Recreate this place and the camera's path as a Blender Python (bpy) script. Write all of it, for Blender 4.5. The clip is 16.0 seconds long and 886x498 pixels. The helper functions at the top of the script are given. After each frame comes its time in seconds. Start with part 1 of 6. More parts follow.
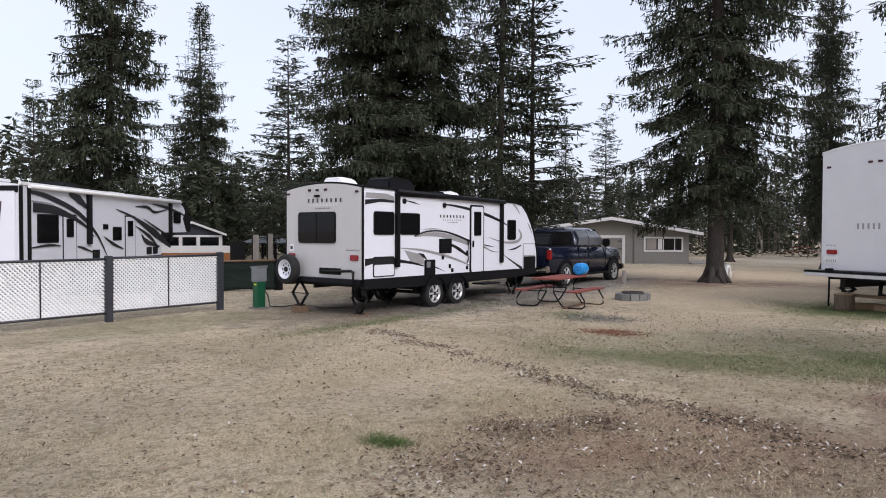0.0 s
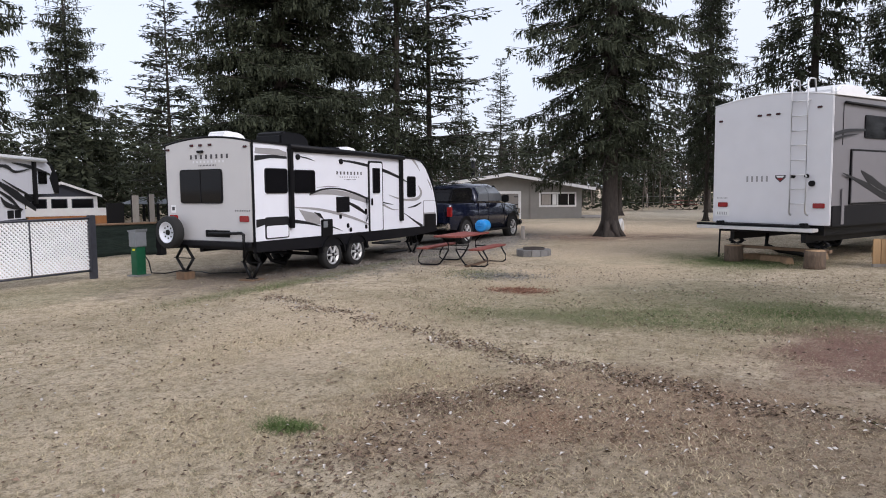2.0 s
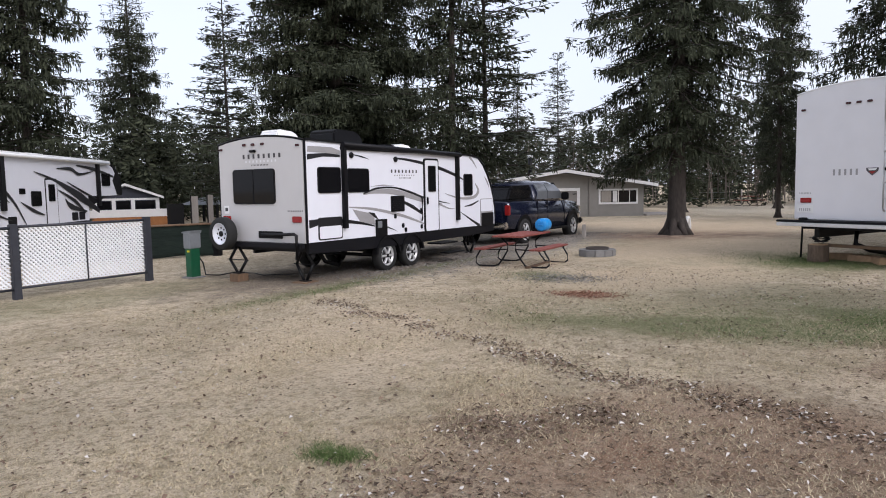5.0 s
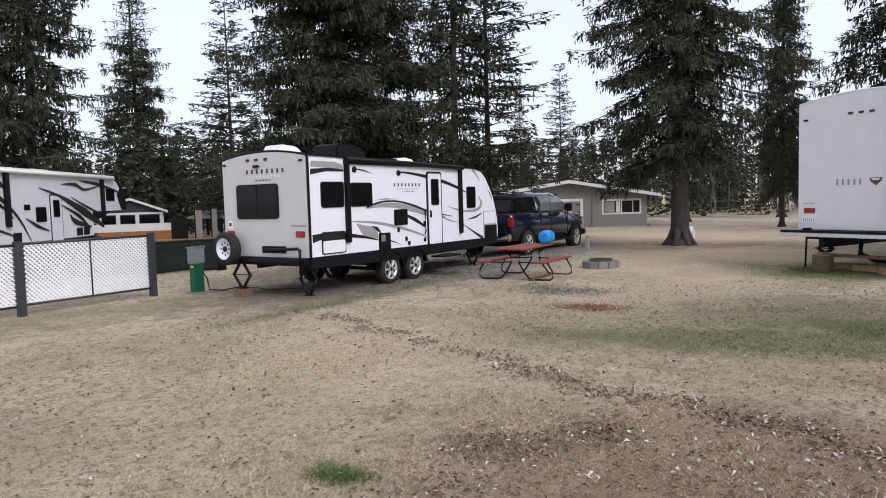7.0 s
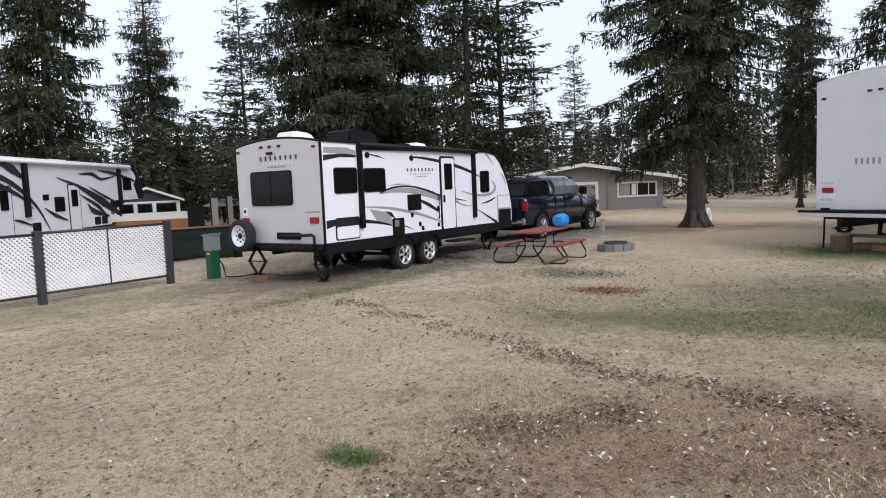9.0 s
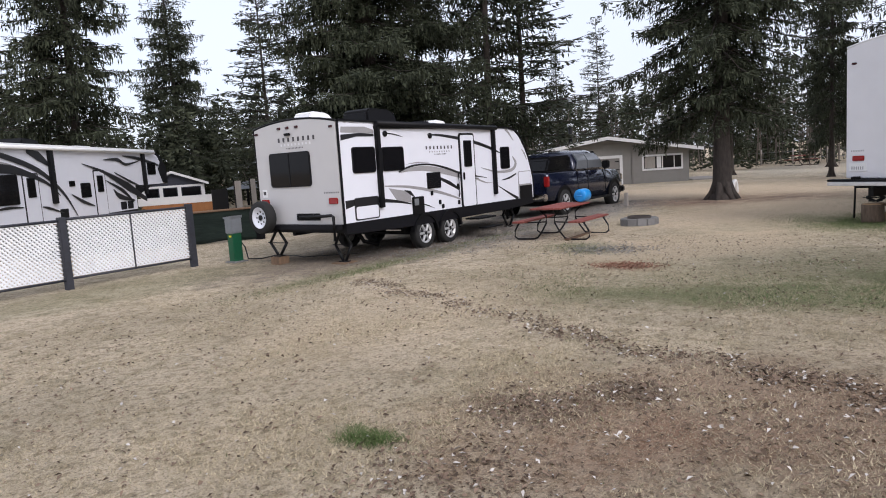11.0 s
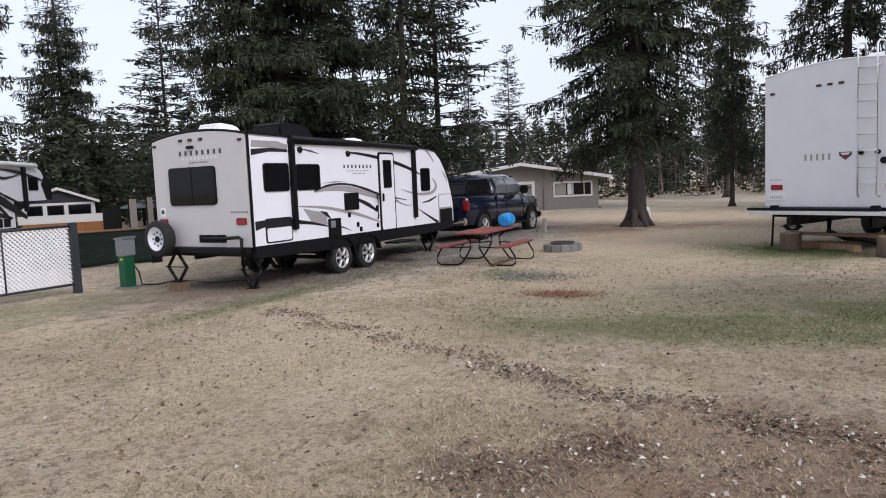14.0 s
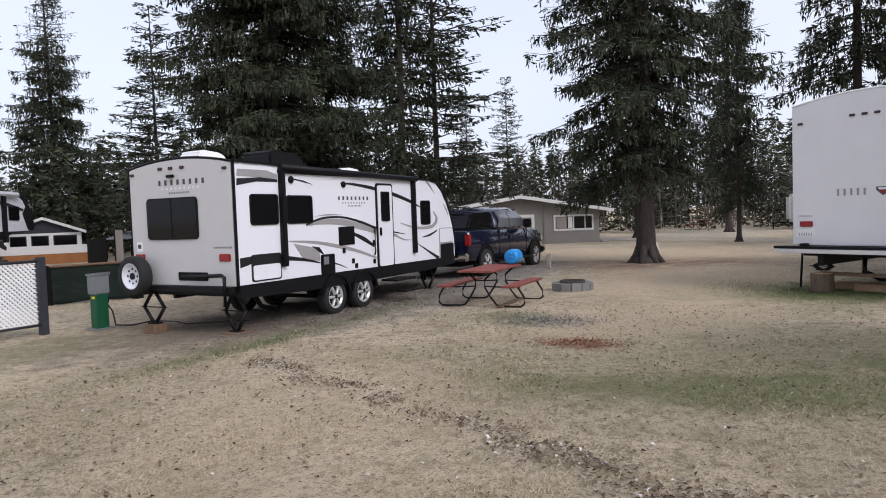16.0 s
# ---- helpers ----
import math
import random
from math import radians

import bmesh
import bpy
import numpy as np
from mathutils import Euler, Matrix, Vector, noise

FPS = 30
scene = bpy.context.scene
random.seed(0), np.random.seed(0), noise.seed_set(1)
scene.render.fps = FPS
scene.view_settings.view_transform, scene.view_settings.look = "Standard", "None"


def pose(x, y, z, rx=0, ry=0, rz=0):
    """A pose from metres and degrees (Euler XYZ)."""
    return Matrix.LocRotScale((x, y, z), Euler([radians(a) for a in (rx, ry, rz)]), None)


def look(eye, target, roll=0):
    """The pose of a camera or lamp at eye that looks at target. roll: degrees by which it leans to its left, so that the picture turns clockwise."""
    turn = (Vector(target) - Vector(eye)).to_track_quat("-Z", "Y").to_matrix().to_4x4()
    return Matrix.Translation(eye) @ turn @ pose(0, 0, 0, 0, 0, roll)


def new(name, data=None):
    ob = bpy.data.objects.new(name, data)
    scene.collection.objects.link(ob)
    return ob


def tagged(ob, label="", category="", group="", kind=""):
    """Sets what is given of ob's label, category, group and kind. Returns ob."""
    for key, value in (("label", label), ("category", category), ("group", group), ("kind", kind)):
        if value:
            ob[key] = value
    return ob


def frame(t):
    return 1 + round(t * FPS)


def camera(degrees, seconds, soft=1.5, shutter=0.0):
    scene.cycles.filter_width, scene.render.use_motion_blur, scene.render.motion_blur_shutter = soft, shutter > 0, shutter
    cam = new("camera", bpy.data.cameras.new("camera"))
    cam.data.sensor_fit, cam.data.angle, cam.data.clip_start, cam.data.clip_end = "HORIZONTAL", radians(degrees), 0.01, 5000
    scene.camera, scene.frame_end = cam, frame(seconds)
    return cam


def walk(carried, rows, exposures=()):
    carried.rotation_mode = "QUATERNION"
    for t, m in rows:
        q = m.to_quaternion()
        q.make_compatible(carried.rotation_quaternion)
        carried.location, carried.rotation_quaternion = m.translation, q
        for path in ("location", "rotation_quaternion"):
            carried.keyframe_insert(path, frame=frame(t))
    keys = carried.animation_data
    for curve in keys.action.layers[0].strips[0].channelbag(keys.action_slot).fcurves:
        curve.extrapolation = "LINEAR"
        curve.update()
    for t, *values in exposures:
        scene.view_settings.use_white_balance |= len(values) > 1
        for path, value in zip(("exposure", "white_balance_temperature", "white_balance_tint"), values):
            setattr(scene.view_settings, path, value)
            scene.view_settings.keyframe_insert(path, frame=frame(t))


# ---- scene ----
cam = camera(64.9, 16.0, soft=1.0)
PATH = [
    (0, (-10.525, -10.235, 1.812), (-8.942, -9.013, 1.763), 0.2),
    (0.5, (-10.481, -10.233, 1.804), (-8.811, -9.134, 1.744), 0.8),
    (1, (-10.355, -10.123, 1.801), (-8.6, -9.174, 1.662), 1.5),
    (1.5, (-10.235, -9.932, 1.769), (-8.454, -9.055, 1.522), -0.0),
    (2, (-10.056, -9.798, 1.801), (-8.315, -8.828, 1.63), -0.5),
    (2.5, (-9.837, -9.667, 1.79), (-8.12, -8.659, 1.594), 1.0),
    (3, (-9.707, -9.516, 1.795), (-7.943, -8.593, 1.611), -0.3),
    (3.5, (-9.678, -9.403, 1.807), (-7.911, -8.485, 1.625), 0.2),
    (4, (-9.633, -9.414, 1.769), (-7.934, -8.377, 1.581), 0.4),
    (6.5, (-9.455, -9.423, 1.856), (-7.809, -8.298, 1.692), -1.6),
    (7, (-9.525, -9.425, 1.85), (-7.871, -8.311, 1.707), -1.6),
    (7.5, (-9.516, -9.435, 1.85), (-7.846, -8.345, 1.703), -1.7),
    (8, (-9.506, -9.454, 1.852), (-7.842, -8.354, 1.704), -1.2),
    (8.5, (-9.514, -9.453, 1.841), (-7.868, -8.328, 1.678), -1.6),
    (11, (-9.389, -9.487, 1.828), (-7.813, -8.28, 1.585), -3.7),
    (11.5, (-9.331, -9.412, 1.81), (-7.755, -8.208, 1.548), -3.0),
    (12, (-9.311, -9.249, 1.792), (-7.628, -8.194, 1.558), -3.7),
    (12.5, (-9.205, -9.276, 1.78), (-7.562, -8.162, 1.534), -1.8),
    (13, (-9.055, -9.194, 1.785), (-7.442, -8.033, 1.561), 1.3),
    (13.5, (-8.958, -8.93, 1.775), (-7.291, -7.835, 1.626), 0.4),
    (14, (-8.812, -8.76, 1.768), (-7.082, -7.774, 1.58), -2.4),
    (14.5, (-8.575, -8.601, 1.78), (-6.882, -7.537, 1.725), -2.7),
    (15, (-8.357, -8.441, 1.819), (-6.692, -7.343, 1.674), -1.3),
    (15.5, (-8.155, -8.211, 1.817), (-6.415, -7.225, 1.764), -0.9),
    (16, (-7.919, -8.084, 1.809), (-6.174, -7.112, 1.711), -2.0),
]
walk(cam, [(t, look(eye, target, roll)) for t, eye, target, roll in PATH], [(0.0, -0.16, 6330, 15), (4.0, -0.05, 6330, 15), (12.5, -0.05, 6330, 15), (15.0, -0.16, 6330, 15), (16.0, -0.16, 6330, 15)])

# ---------------------------------------------------------------- light
SUN_DIR = Vector((-0.27, -0.75, 0.60)).normalized()
world = bpy.data.worlds.new("overcast_sky")
scene.world = world
world.use_nodes = True
wn, wl = world.node_tree.nodes, world.node_tree.links
wn.clear()
sky = wn.new("ShaderNodeTexSky")
sky.sky_type = 'NISHITA'
sky.sun_disc = False
sky.sun_elevation = math.asin(SUN_DIR.z)
sky.sun_rotation = math.atan2(SUN_DIR.x, SUN_DIR.y)
sky.dust_density = 4.0
s_bg = wn.new("ShaderNodeBackground")
s_bg.inputs[1].default_value = 0.06
c_bg = wn.new("ShaderNodeBackground")
c_bg.inputs[1].default_value = 0.90
wtc = wn.new("ShaderNodeTexCoord")
wno = wn.new("ShaderNodeTexNoise")
wno.inputs["Scale"].default_value = 2.2
wno.inputs["Detail"].default_value = 4
wcr = wn.new("ShaderNodeValToRGB")
wcr.color_ramp.elements[0].position, wcr.color_ramp.elements[0].color = 0.3, (0.82, 0.885, 1.0, 1)
wcr.color_ramp.elements[1].position, wcr.color_ramp.elements[1].color = 0.7, (0.93, 0.97, 1.03, 1)
wadd = wn.new("ShaderNodeAddShader")
wout = wn.new("ShaderNodeOutputWorld")
wl.new(sky.outputs[0], s_bg.inputs[0])
wl.new(wtc.outputs["Generated"], wno.inputs["Vector"])
wl.new(wno.outputs["Fac"], wcr.inputs[0])
wl.new(wcr.outputs[0], c_bg.inputs[0])
wl.new(s_bg.outputs[0], wadd.inputs[0])
wl.new(c_bg.outputs[0], wadd.inputs[1])
wl.new(wadd.outputs[0], wout.inputs[0])
sun_data = bpy.data.lights.new("sun", 'SUN')
sun_data.energy = 1.7
sun_data.angle = radians(25)
sun_data.color = (0.98, 0.98, 1.0)
sun = new("sun", sun_data)
sun.matrix_world = look(SUN_DIR * 50, (0, 0, 0))


# ---------------------------------------------------------------- materials
def mat(name, color, rough=0.6, metal=0.0, var=0.15, scale=8.0, bump=0.0, bscale=60.0, rand=0.0, island=False, stretch=(1, 1, 1), coat=0.0, spec=0.5):
    """A surface with two scales of variation in its colour, and fine relief."""
    m = bpy.data.materials.new(name)
    m.use_nodes = True
    n, l = m.node_tree.nodes, m.node_tree.links
    b = n["Principled BSDF"]
    b.inputs["Roughness"].default_value = rough
    b.inputs["Metallic"].default_value = metal
    b.inputs["Coat Weight"].default_value = coat
    b.inputs["Specular IOR Level"].default_value = spec
    tc = n.new("ShaderNodeTexCoord")
    mp = n.new("ShaderNodeMapping")
    mp.inputs["Scale"].default_value = stretch
    l.new(tc.outputs["Object"], mp.inputs["Vector"])
    n1, n2 = n.new("ShaderNodeTexNoise"), n.new("ShaderNodeTexNoise")
    n1.inputs["Scale"].default_value, n2.inputs["Scale"].default_value = scale, scale * 0.12
    n1.inputs["Detail"].default_value, n2.inputs["Detail"].default_value = 6, 3
    mix = n.new("ShaderNodeMath")
    mix.operation = 'ADD'
    for x in (n1, n2):
        l.new(mp.outputs[0], x.inputs["Vector"])
    l.new(n1.outputs["Fac"], mix.inputs[0])
    l.new(n2.outputs["Fac"], mix.inputs[1])
    last = mix.outputs[0]
    if rand or island:
        src = n.new("ShaderNodeNewGeometry").outputs["Random Per Island"] if island else n.new("ShaderNodeObjectInfo").outputs["Random"]
        k = n.new("ShaderNodeMath")
        k.operation = 'MULTIPLY_ADD'
        k.inputs[1].default_value = rand
        l.new(src, k.inputs[0])
        l.new(last, k.inputs[2])
        last = k.outputs[0]
    rmp = n.new("ShaderNodeMapRange")
    rmp.inputs["From Min"].default_value, rmp.inputs["From Max"].default_value = 0.6, 1.4 + rand
    rmp.inputs["To Min"].default_value, rmp.inputs["To Max"].default_value = 1 - var, 1 + var
    l.new(last, rmp.inputs["Value"])
    mul = n.new("ShaderNodeVectorMath")
    mul.operation = 'SCALE'
    mul.inputs[0].default_value = color
    l.new(rmp.outputs[0], mul.inputs["Scale"])
    l.new(mul.outputs[0], b.inputs["Base Color"])
    if bump:
        n3 = n.new("ShaderNodeTexNoise")
        n3.inputs["Scale"].default_value = bscale
        n3.inputs["Detail"].default_value = 5
        l.new(mp.outputs[0], n3.inputs["Vector"])
        bp = n.new("ShaderNodeBump")
        bp.inputs["Strength"].default_value = bump
        bp.inputs["Distance"].default_value = 0.02
        l.new(n3.outputs["Fac"], bp.inputs["Height"])
        l.new(bp.outputs[0], b.inputs["Normal"])
    return m


M_WHITE = mat("white_fibreglass", (0.70, 0.715, 0.775), 0.3, var=0.03, scale=3, coat=0.2)
M_BEIGE = mat("grey_beige_fibreglass", (0.52, 0.51, 0.51), 0.35, var=0.03, scale=3)
M_PALE = mat("pale_grey_fibreglass", (0.69, 0.685, 0.71), 0.35, var=0.04, scale=3)
M_GREY = mat("taupe_grey_fibreglass", (0.165, 0.158, 0.168), 0.4, var=0.05, scale=3)
M_BLACK = mat("black_plastic", (0.004, 0.004, 0.005), 0.5, var=0.2, scale=20, spec=0.2)
M_DARK = mat("dark_steel", (0.006, 0.006, 0.007), 0.5, metal=0.0, var=0.3, scale=30, spec=0.25)
M_DECK = mat("dark_grey_skirt", (0.005, 0.005, 0.007), 0.5, var=0.2, scale=10, spec=0.2)
M_DECAL_B = mat("black_decal", (0.008, 0.008, 0.010), 0.4, var=0.15, scale=30)
M_DECAL_G = mat("silver_grey_decal", (0.28, 0.275, 0.28), 0.35, var=0.1, scale=30)
M_GLASS = mat("tinted_window_glass", (0.006, 0.006, 0.007), 0.06, var=0.1, spec=0.2)
M_RUBBER = mat("tyre_rubber", (0.012, 0.012, 0.012), 0.85, var=0.3, scale=40, bump=0.2)
M_ALU = mat("brushed_aluminium", (0.68, 0.68, 0.69), 0.35, metal=0.6, var=0.08, scale=30)
M_CHROME = mat("chrome", (0.7, 0.7, 0.72), 0.12, metal=1.0, var=0.02)
M_RED = mat("red_lens", (0.26, 0.010, 0.010), 0.25, var=0.1)
M_LAMP = mat("dark_red_lamp_lens", (0.045, 0.006, 0.008), 0.25, var=0.1)
# Grey base colour paints in the sky light seen in the cab's side glass.
M_CARGLASS = mat("car_side_glass", (0.14, 0.15, 0.165), 0.05, var=0.1, spec=0.6)
M_REDWOOD = mat("red_stained_boards", (0.235, 0.06, 0.045), 0.65, var=0.35, scale=14, bump=0.3, rand=0.4, stretch=(1, 6, 6))
M_BLUE = mat("blue_plastic", (0.012, 0.24, 0.60), 0.3, var=0.06, scale=6)
M_TRUCK = mat("dark_blue_car_paint", (0.008, 0.011, 0.028), 0.22, metal=0.3, var=0.1, coat=0.8)
M_GREENP = mat("green_painted_steel", (0.008, 0.085, 0.04), 0.4, var=0.15, scale=12)
M_GALV = mat("grey_steel_box", (0.22, 0.235, 0.25), 0.5, metal=0.3, var=0.15, scale=10)
M_YELLOW = mat("yellow_label", (0.7, 0.6, 0.02), 0.5)
M_SLAT = mat("white_plastic_slats", (0.80, 0.81, 0.83), 0.5, var=0.06, scale=4)
M_POST = mat("dark_painted_post", (0.025, 0.027, 0.036), 0.55, var=0.3, scale=12)
M_NET = mat("dark_green_windbreak_cloth", (0.016, 0.028, 0.022), 0.9, var=0.5, scale=5, bump=0.6, bscale=14, stretch=(0.6, 0.6, 4))
M_PLANK = mat("weathered_brown_wood", (0.16, 0.10, 0.06), 0.8, var=0.4, scale=10, bump=0.4, stretch=(5, 5, 0.6), rand=0.3)
M_NEWWOOD = mat("fresh_pine_boards", (0.44, 0.28, 0.14), 0.7, var=0.25, scale=9, bump=0.25, stretch=(6, 6, 0.7), rand=0.5)
M_GREYWOOD = mat("bare_grey_wood", (0.33, 0.30, 0.27), 0.85, var=0.3, scale=9, bump=0.3, stretch=(6, 6, 0.7), rand=0.3)
M_BARK = mat("spruce_bark", (0.050, 0.041, 0.035), 0.95, var=0.5, scale=9, bump=1.0, bscale=22, stretch=(2.2, 2.2, 0.6))
M_STUMP = mat("stump_bark", (0.12, 0.085, 0.06), 0.95, var=0.4, scale=14, bump=0.9, bscale=25, stretch=(2, 2, 0.6))
M_CUT = mat("sawn_end_wood", (0.40, 0.26, 0.15), 0.8, var=0.3, scale=16, bump=0.3)
M_SIDING = mat("grey_house_siding", (0.26, 0.25, 0.235), 0.8, var=0.1, scale=4, rand=0.15)
M_TRIM = mat("white_painted_trim", (0.74, 0.74, 0.74), 0.55, var=0.06, scale=6)
M_ROOF = mat("grey_shingles", (0.14, 0.14, 0.145), 0.9, var=0.25, scale=20, bump=0.5)
M_GARAGE = mat("grey_brown_door_panel", (0.22, 0.205, 0.19), 0.6, var=0.08, scale=5)
M_NAVY = mat("navy_gable_paint", (0.02, 0.024, 0.04), 0.6, var=0.15)
M_ORANGE = mat("orange_cedar_panel", (0.34, 0.14, 0.045), 0.7, var=0.25, scale=8, stretch=(4, 4, 1))
M_CONC = mat("fire_ring_concrete", (0.20, 0.195, 0.19), 0.95, var=0.3, scale=14, bump=0.6, rand=0.4)
M_RUST = mat("charred_steel", (0.04, 0.032, 0.028), 0.85, var=0.4, scale=16)
M_BOARD = mat("dark_brown_sheet", (0.045, 0.032, 0.028), 0.6, var=0.25, scale=6)
M_STRAP = mat("cable_black", (0.012, 0.012, 0.012), 0.6)
M_INK = mat("dark_lettering_vinyl", (0.05, 0.045, 0.05), 0.4, var=0.1)
M_INKPALE = mat("silver_lettering_vinyl", (0.66, 0.66, 0.68), 0.3, var=0.05)
M_NEEDLE = mat("spruce_needles", (0.042, 0.050, 0.029), 0.75, var=0.7, scale=1.3, rand=0.8, island=True, spec=0.25)
M_NEEDLE2 = mat("pine_needles", (0.060, 0.070, 0.045), 0.75, var=0.6, scale=1.3, rand=0.8, island=True, spec=0.25)
M_NEEDLE3 = mat("fresh_fir_needles", (0.10, 0.13, 0.045), 0.7, var=0.6, scale=1.5, rand=1.0, island=True, spec=0.25)
M_FAR = mat("far_wood_foliage", (0.055, 0.062, 0.040), 0.9, var=0.75, scale=0.5, rand=1.2, island=True, spec=0.1)
M_BARE = mat("bare_branches", (0.14, 0.12, 0.105), 0.9, var=0.5, scale=1.0, rand=1.0, island=True, spec=0.1)
M_BLADE = mat("dry_grass_blades", (0.44, 0.37, 0.25), 0.85, var=0.6, scale=2.5, rand=1.4, island=True, spec=0.2)
M_GREENB = mat("green_grass_blades", (0.085, 0.125, 0.04), 0.8, var=0.6, scale=1.5, rand=1.0, island=True, spec=0.2)
M_LEAF = mat("dead_leaves", (0.15, 0.105, 0.075), 0.85, var=0.8, scale=2.0, rand=2.2, island=True, spec=0.2)
M_LEAFP = mat("bleached_leaves", (0.50, 0.46, 0.42), 0.85, var=0.4, scale=2.0, rand=1.2, island=True, spec=0.2)
M_CRUMB = mat("red_soil_crumbs", (0.25, 0.125, 0.08), 0.95, var=0.5, scale=4, rand=1.2, island=True)
M_PEBBLE = mat("grey_gravel", (0.25, 0.235, 0.22), 0.95, var=0.45, scale=4, rand=1.5, island=True)


# ---------------------------------------------------------------- ground
def gz(x, y):
    """Height of the gently sloping lawn."""
    r = math.hypot(x - 3, y + 3)
    k = min(max((32 - r) / 16, 0), 1)
    k = k * k * (3 - 2 * k)
    return k * (0.01 + 0.008 * x - 0.012 * y)


def ground_material():
    m = bpy.data.materials.new("dry_lawn")
    m.use_nodes = True
    n, l = m.node_tree.nodes, m.node_tree.links
    b = n["Principled BSDF"]
    b.inputs["Roughness"].default_value = 0.95
    b.inputs["Specular IOR Level"].default_value = 0.15
    geo = n.new("ShaderNodeNewGeometry")
    pos = geo.outputs["Position"]

    def noise_tex(scale, detail=5, rough=0.6):
        t = n.new("ShaderNodeTexNoise")
        t.inputs["Scale"].default_value, t.inputs["Detail"].default_value, t.inputs["Roughness"].default_value = scale, detail, rough
        l.new(pos, t.inputs["Vector"])
        return t

    def ramp(sock, a, b_):
        r = n.new("ShaderNodeMapRange")
        r.interpolation_type = 'SMOOTHSTEP'
        r.inputs["From Min"].default_value, r.inputs["From Max"].default_value = a, b_
        l.new(sock, r.inputs["Value"])
        return r.outputs[0]

    def math2(op, a, b_):
        k = n.new("ShaderNodeMath")
        k.operation = op
        for i, v in enumerate((a, b_)):
            if isinstance(v, (int, float)):
                k.inputs[i].default_value = v
            else:
                l.new(v, k.inputs[i])
        return k.outputs[0]

    def mixc(fac, a, b_):
        k = n.new("ShaderNodeMix")
        k.data_type = 'RGBA'
        l.new(fac, k.inputs["Factor"])
        for i, v in ((6, a), (7, b_)):
            if isinstance(v, tuple):
                k.inputs[i].default_value = (*v, 1)
            else:
                l.new(v, k.inputs[i])
        return k.outputs[2]

    big, mid, fine = noise_tex(0.35), noise_tex(2.2, 6), noise_tex(38, 6, 0.7)
    edge = noise_tex(1.6, 6, 0.7)
    col = mixc(ramp(big.outputs["Fac"], 0.35, 0.65), (0.48, 0.40, 0.285), (0.69, 0.575, 0.425))
    col = mixc(math2('MULTIPLY', ramp(mid.outputs["Fac"], 0.5, 0.7), 0.55), col, (0.26, 0.225, 0.135))
    tuft, hair = noise_tex(11, 5, 0.65), noise_tex(95, 4, 0.75)
    clump = noise_tex(4.5, 6, 0.7)
    col = mixc(math2('MULTIPLY', ramp(clump.outputs["Fac"], 0.50, 0.66), 0.55), col, (0.25, 0.205, 0.11))
    col = mixc(math2('MULTIPLY', ramp(tuft.outputs["Fac"], 0.50, 0.60), 0.60), col, (0.20, 0.155, 0.09))

    def patch(cx, cy, rx, ry, turn, colour, amount, soft=0.45):
        nonlocal col
        mp = n.new("ShaderNodeMapping")
        mp.vector_type = 'TEXTURE'
        mp.inputs["Location"].default_value = (cx, cy, 0)
        mp.inputs["Rotation"].default_value = (0, 0, radians(turn))
        mp.inputs["Scale"].default_value = (rx, ry, 1e4)
        l.new(pos, mp.inputs["Vector"])
        le = n.new("ShaderNodeVectorMath")
        le.operation = 'LENGTH'
        l.new(mp.outputs[0], le.inputs[0])
        d = math2('ADD', le.outputs["Value"], math2('MULTIPLY', math2('SUBTRACT', edge.outputs["Fac"], 0.5), 1.6))
        k = math2('MULTIPLY', math2('SUBTRACT', 1.0, ramp(d, 1 - soft, 1 + soft)), amount)
        col = mixc(k, col, colour)

    GREEN, SOIL_AND_SHADE, RED, STONE = (0.13, 0.15, 0.06), (0.13, 0.095, 0.075), (0.30, 0.165, 0.105), (0.27, 0.255, 0.235)
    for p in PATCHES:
        patch(*p[:5], {"green": GREEN, "soil": SOIL_AND_SHADE, "red": RED, "stone": STONE, "mulch": (0.21, 0.105, 0.088), "litter": (0.21, 0.14, 0.095), "pale": (0.76, 0.60, 0.42), "road": (0.50, 0.45, 0.36)}[p[5]], p[6])
    col = mixc(math2('MULTIPLY', ramp(fine.outputs["Fac"], 0.50, 0.62), 0.62), col, (0.085, 0.066, 0.048))
    col = mixc(math2('MULTIPLY', ramp(hair.outputs["Fac"], 0.54, 0.64), 0.55), col, (0.72, 0.61, 0.45))
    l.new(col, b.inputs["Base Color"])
    bp = n.new("ShaderNodeBump")
    bp.inputs["Strength"].default_value, bp.inputs["Distance"].default_value = 1.0, 0.05
    l.new(fine.outputs["Fac"], bp.inputs["Height"])
    l.new(bp.outputs[0], b.inputs["Normal"])
    return m


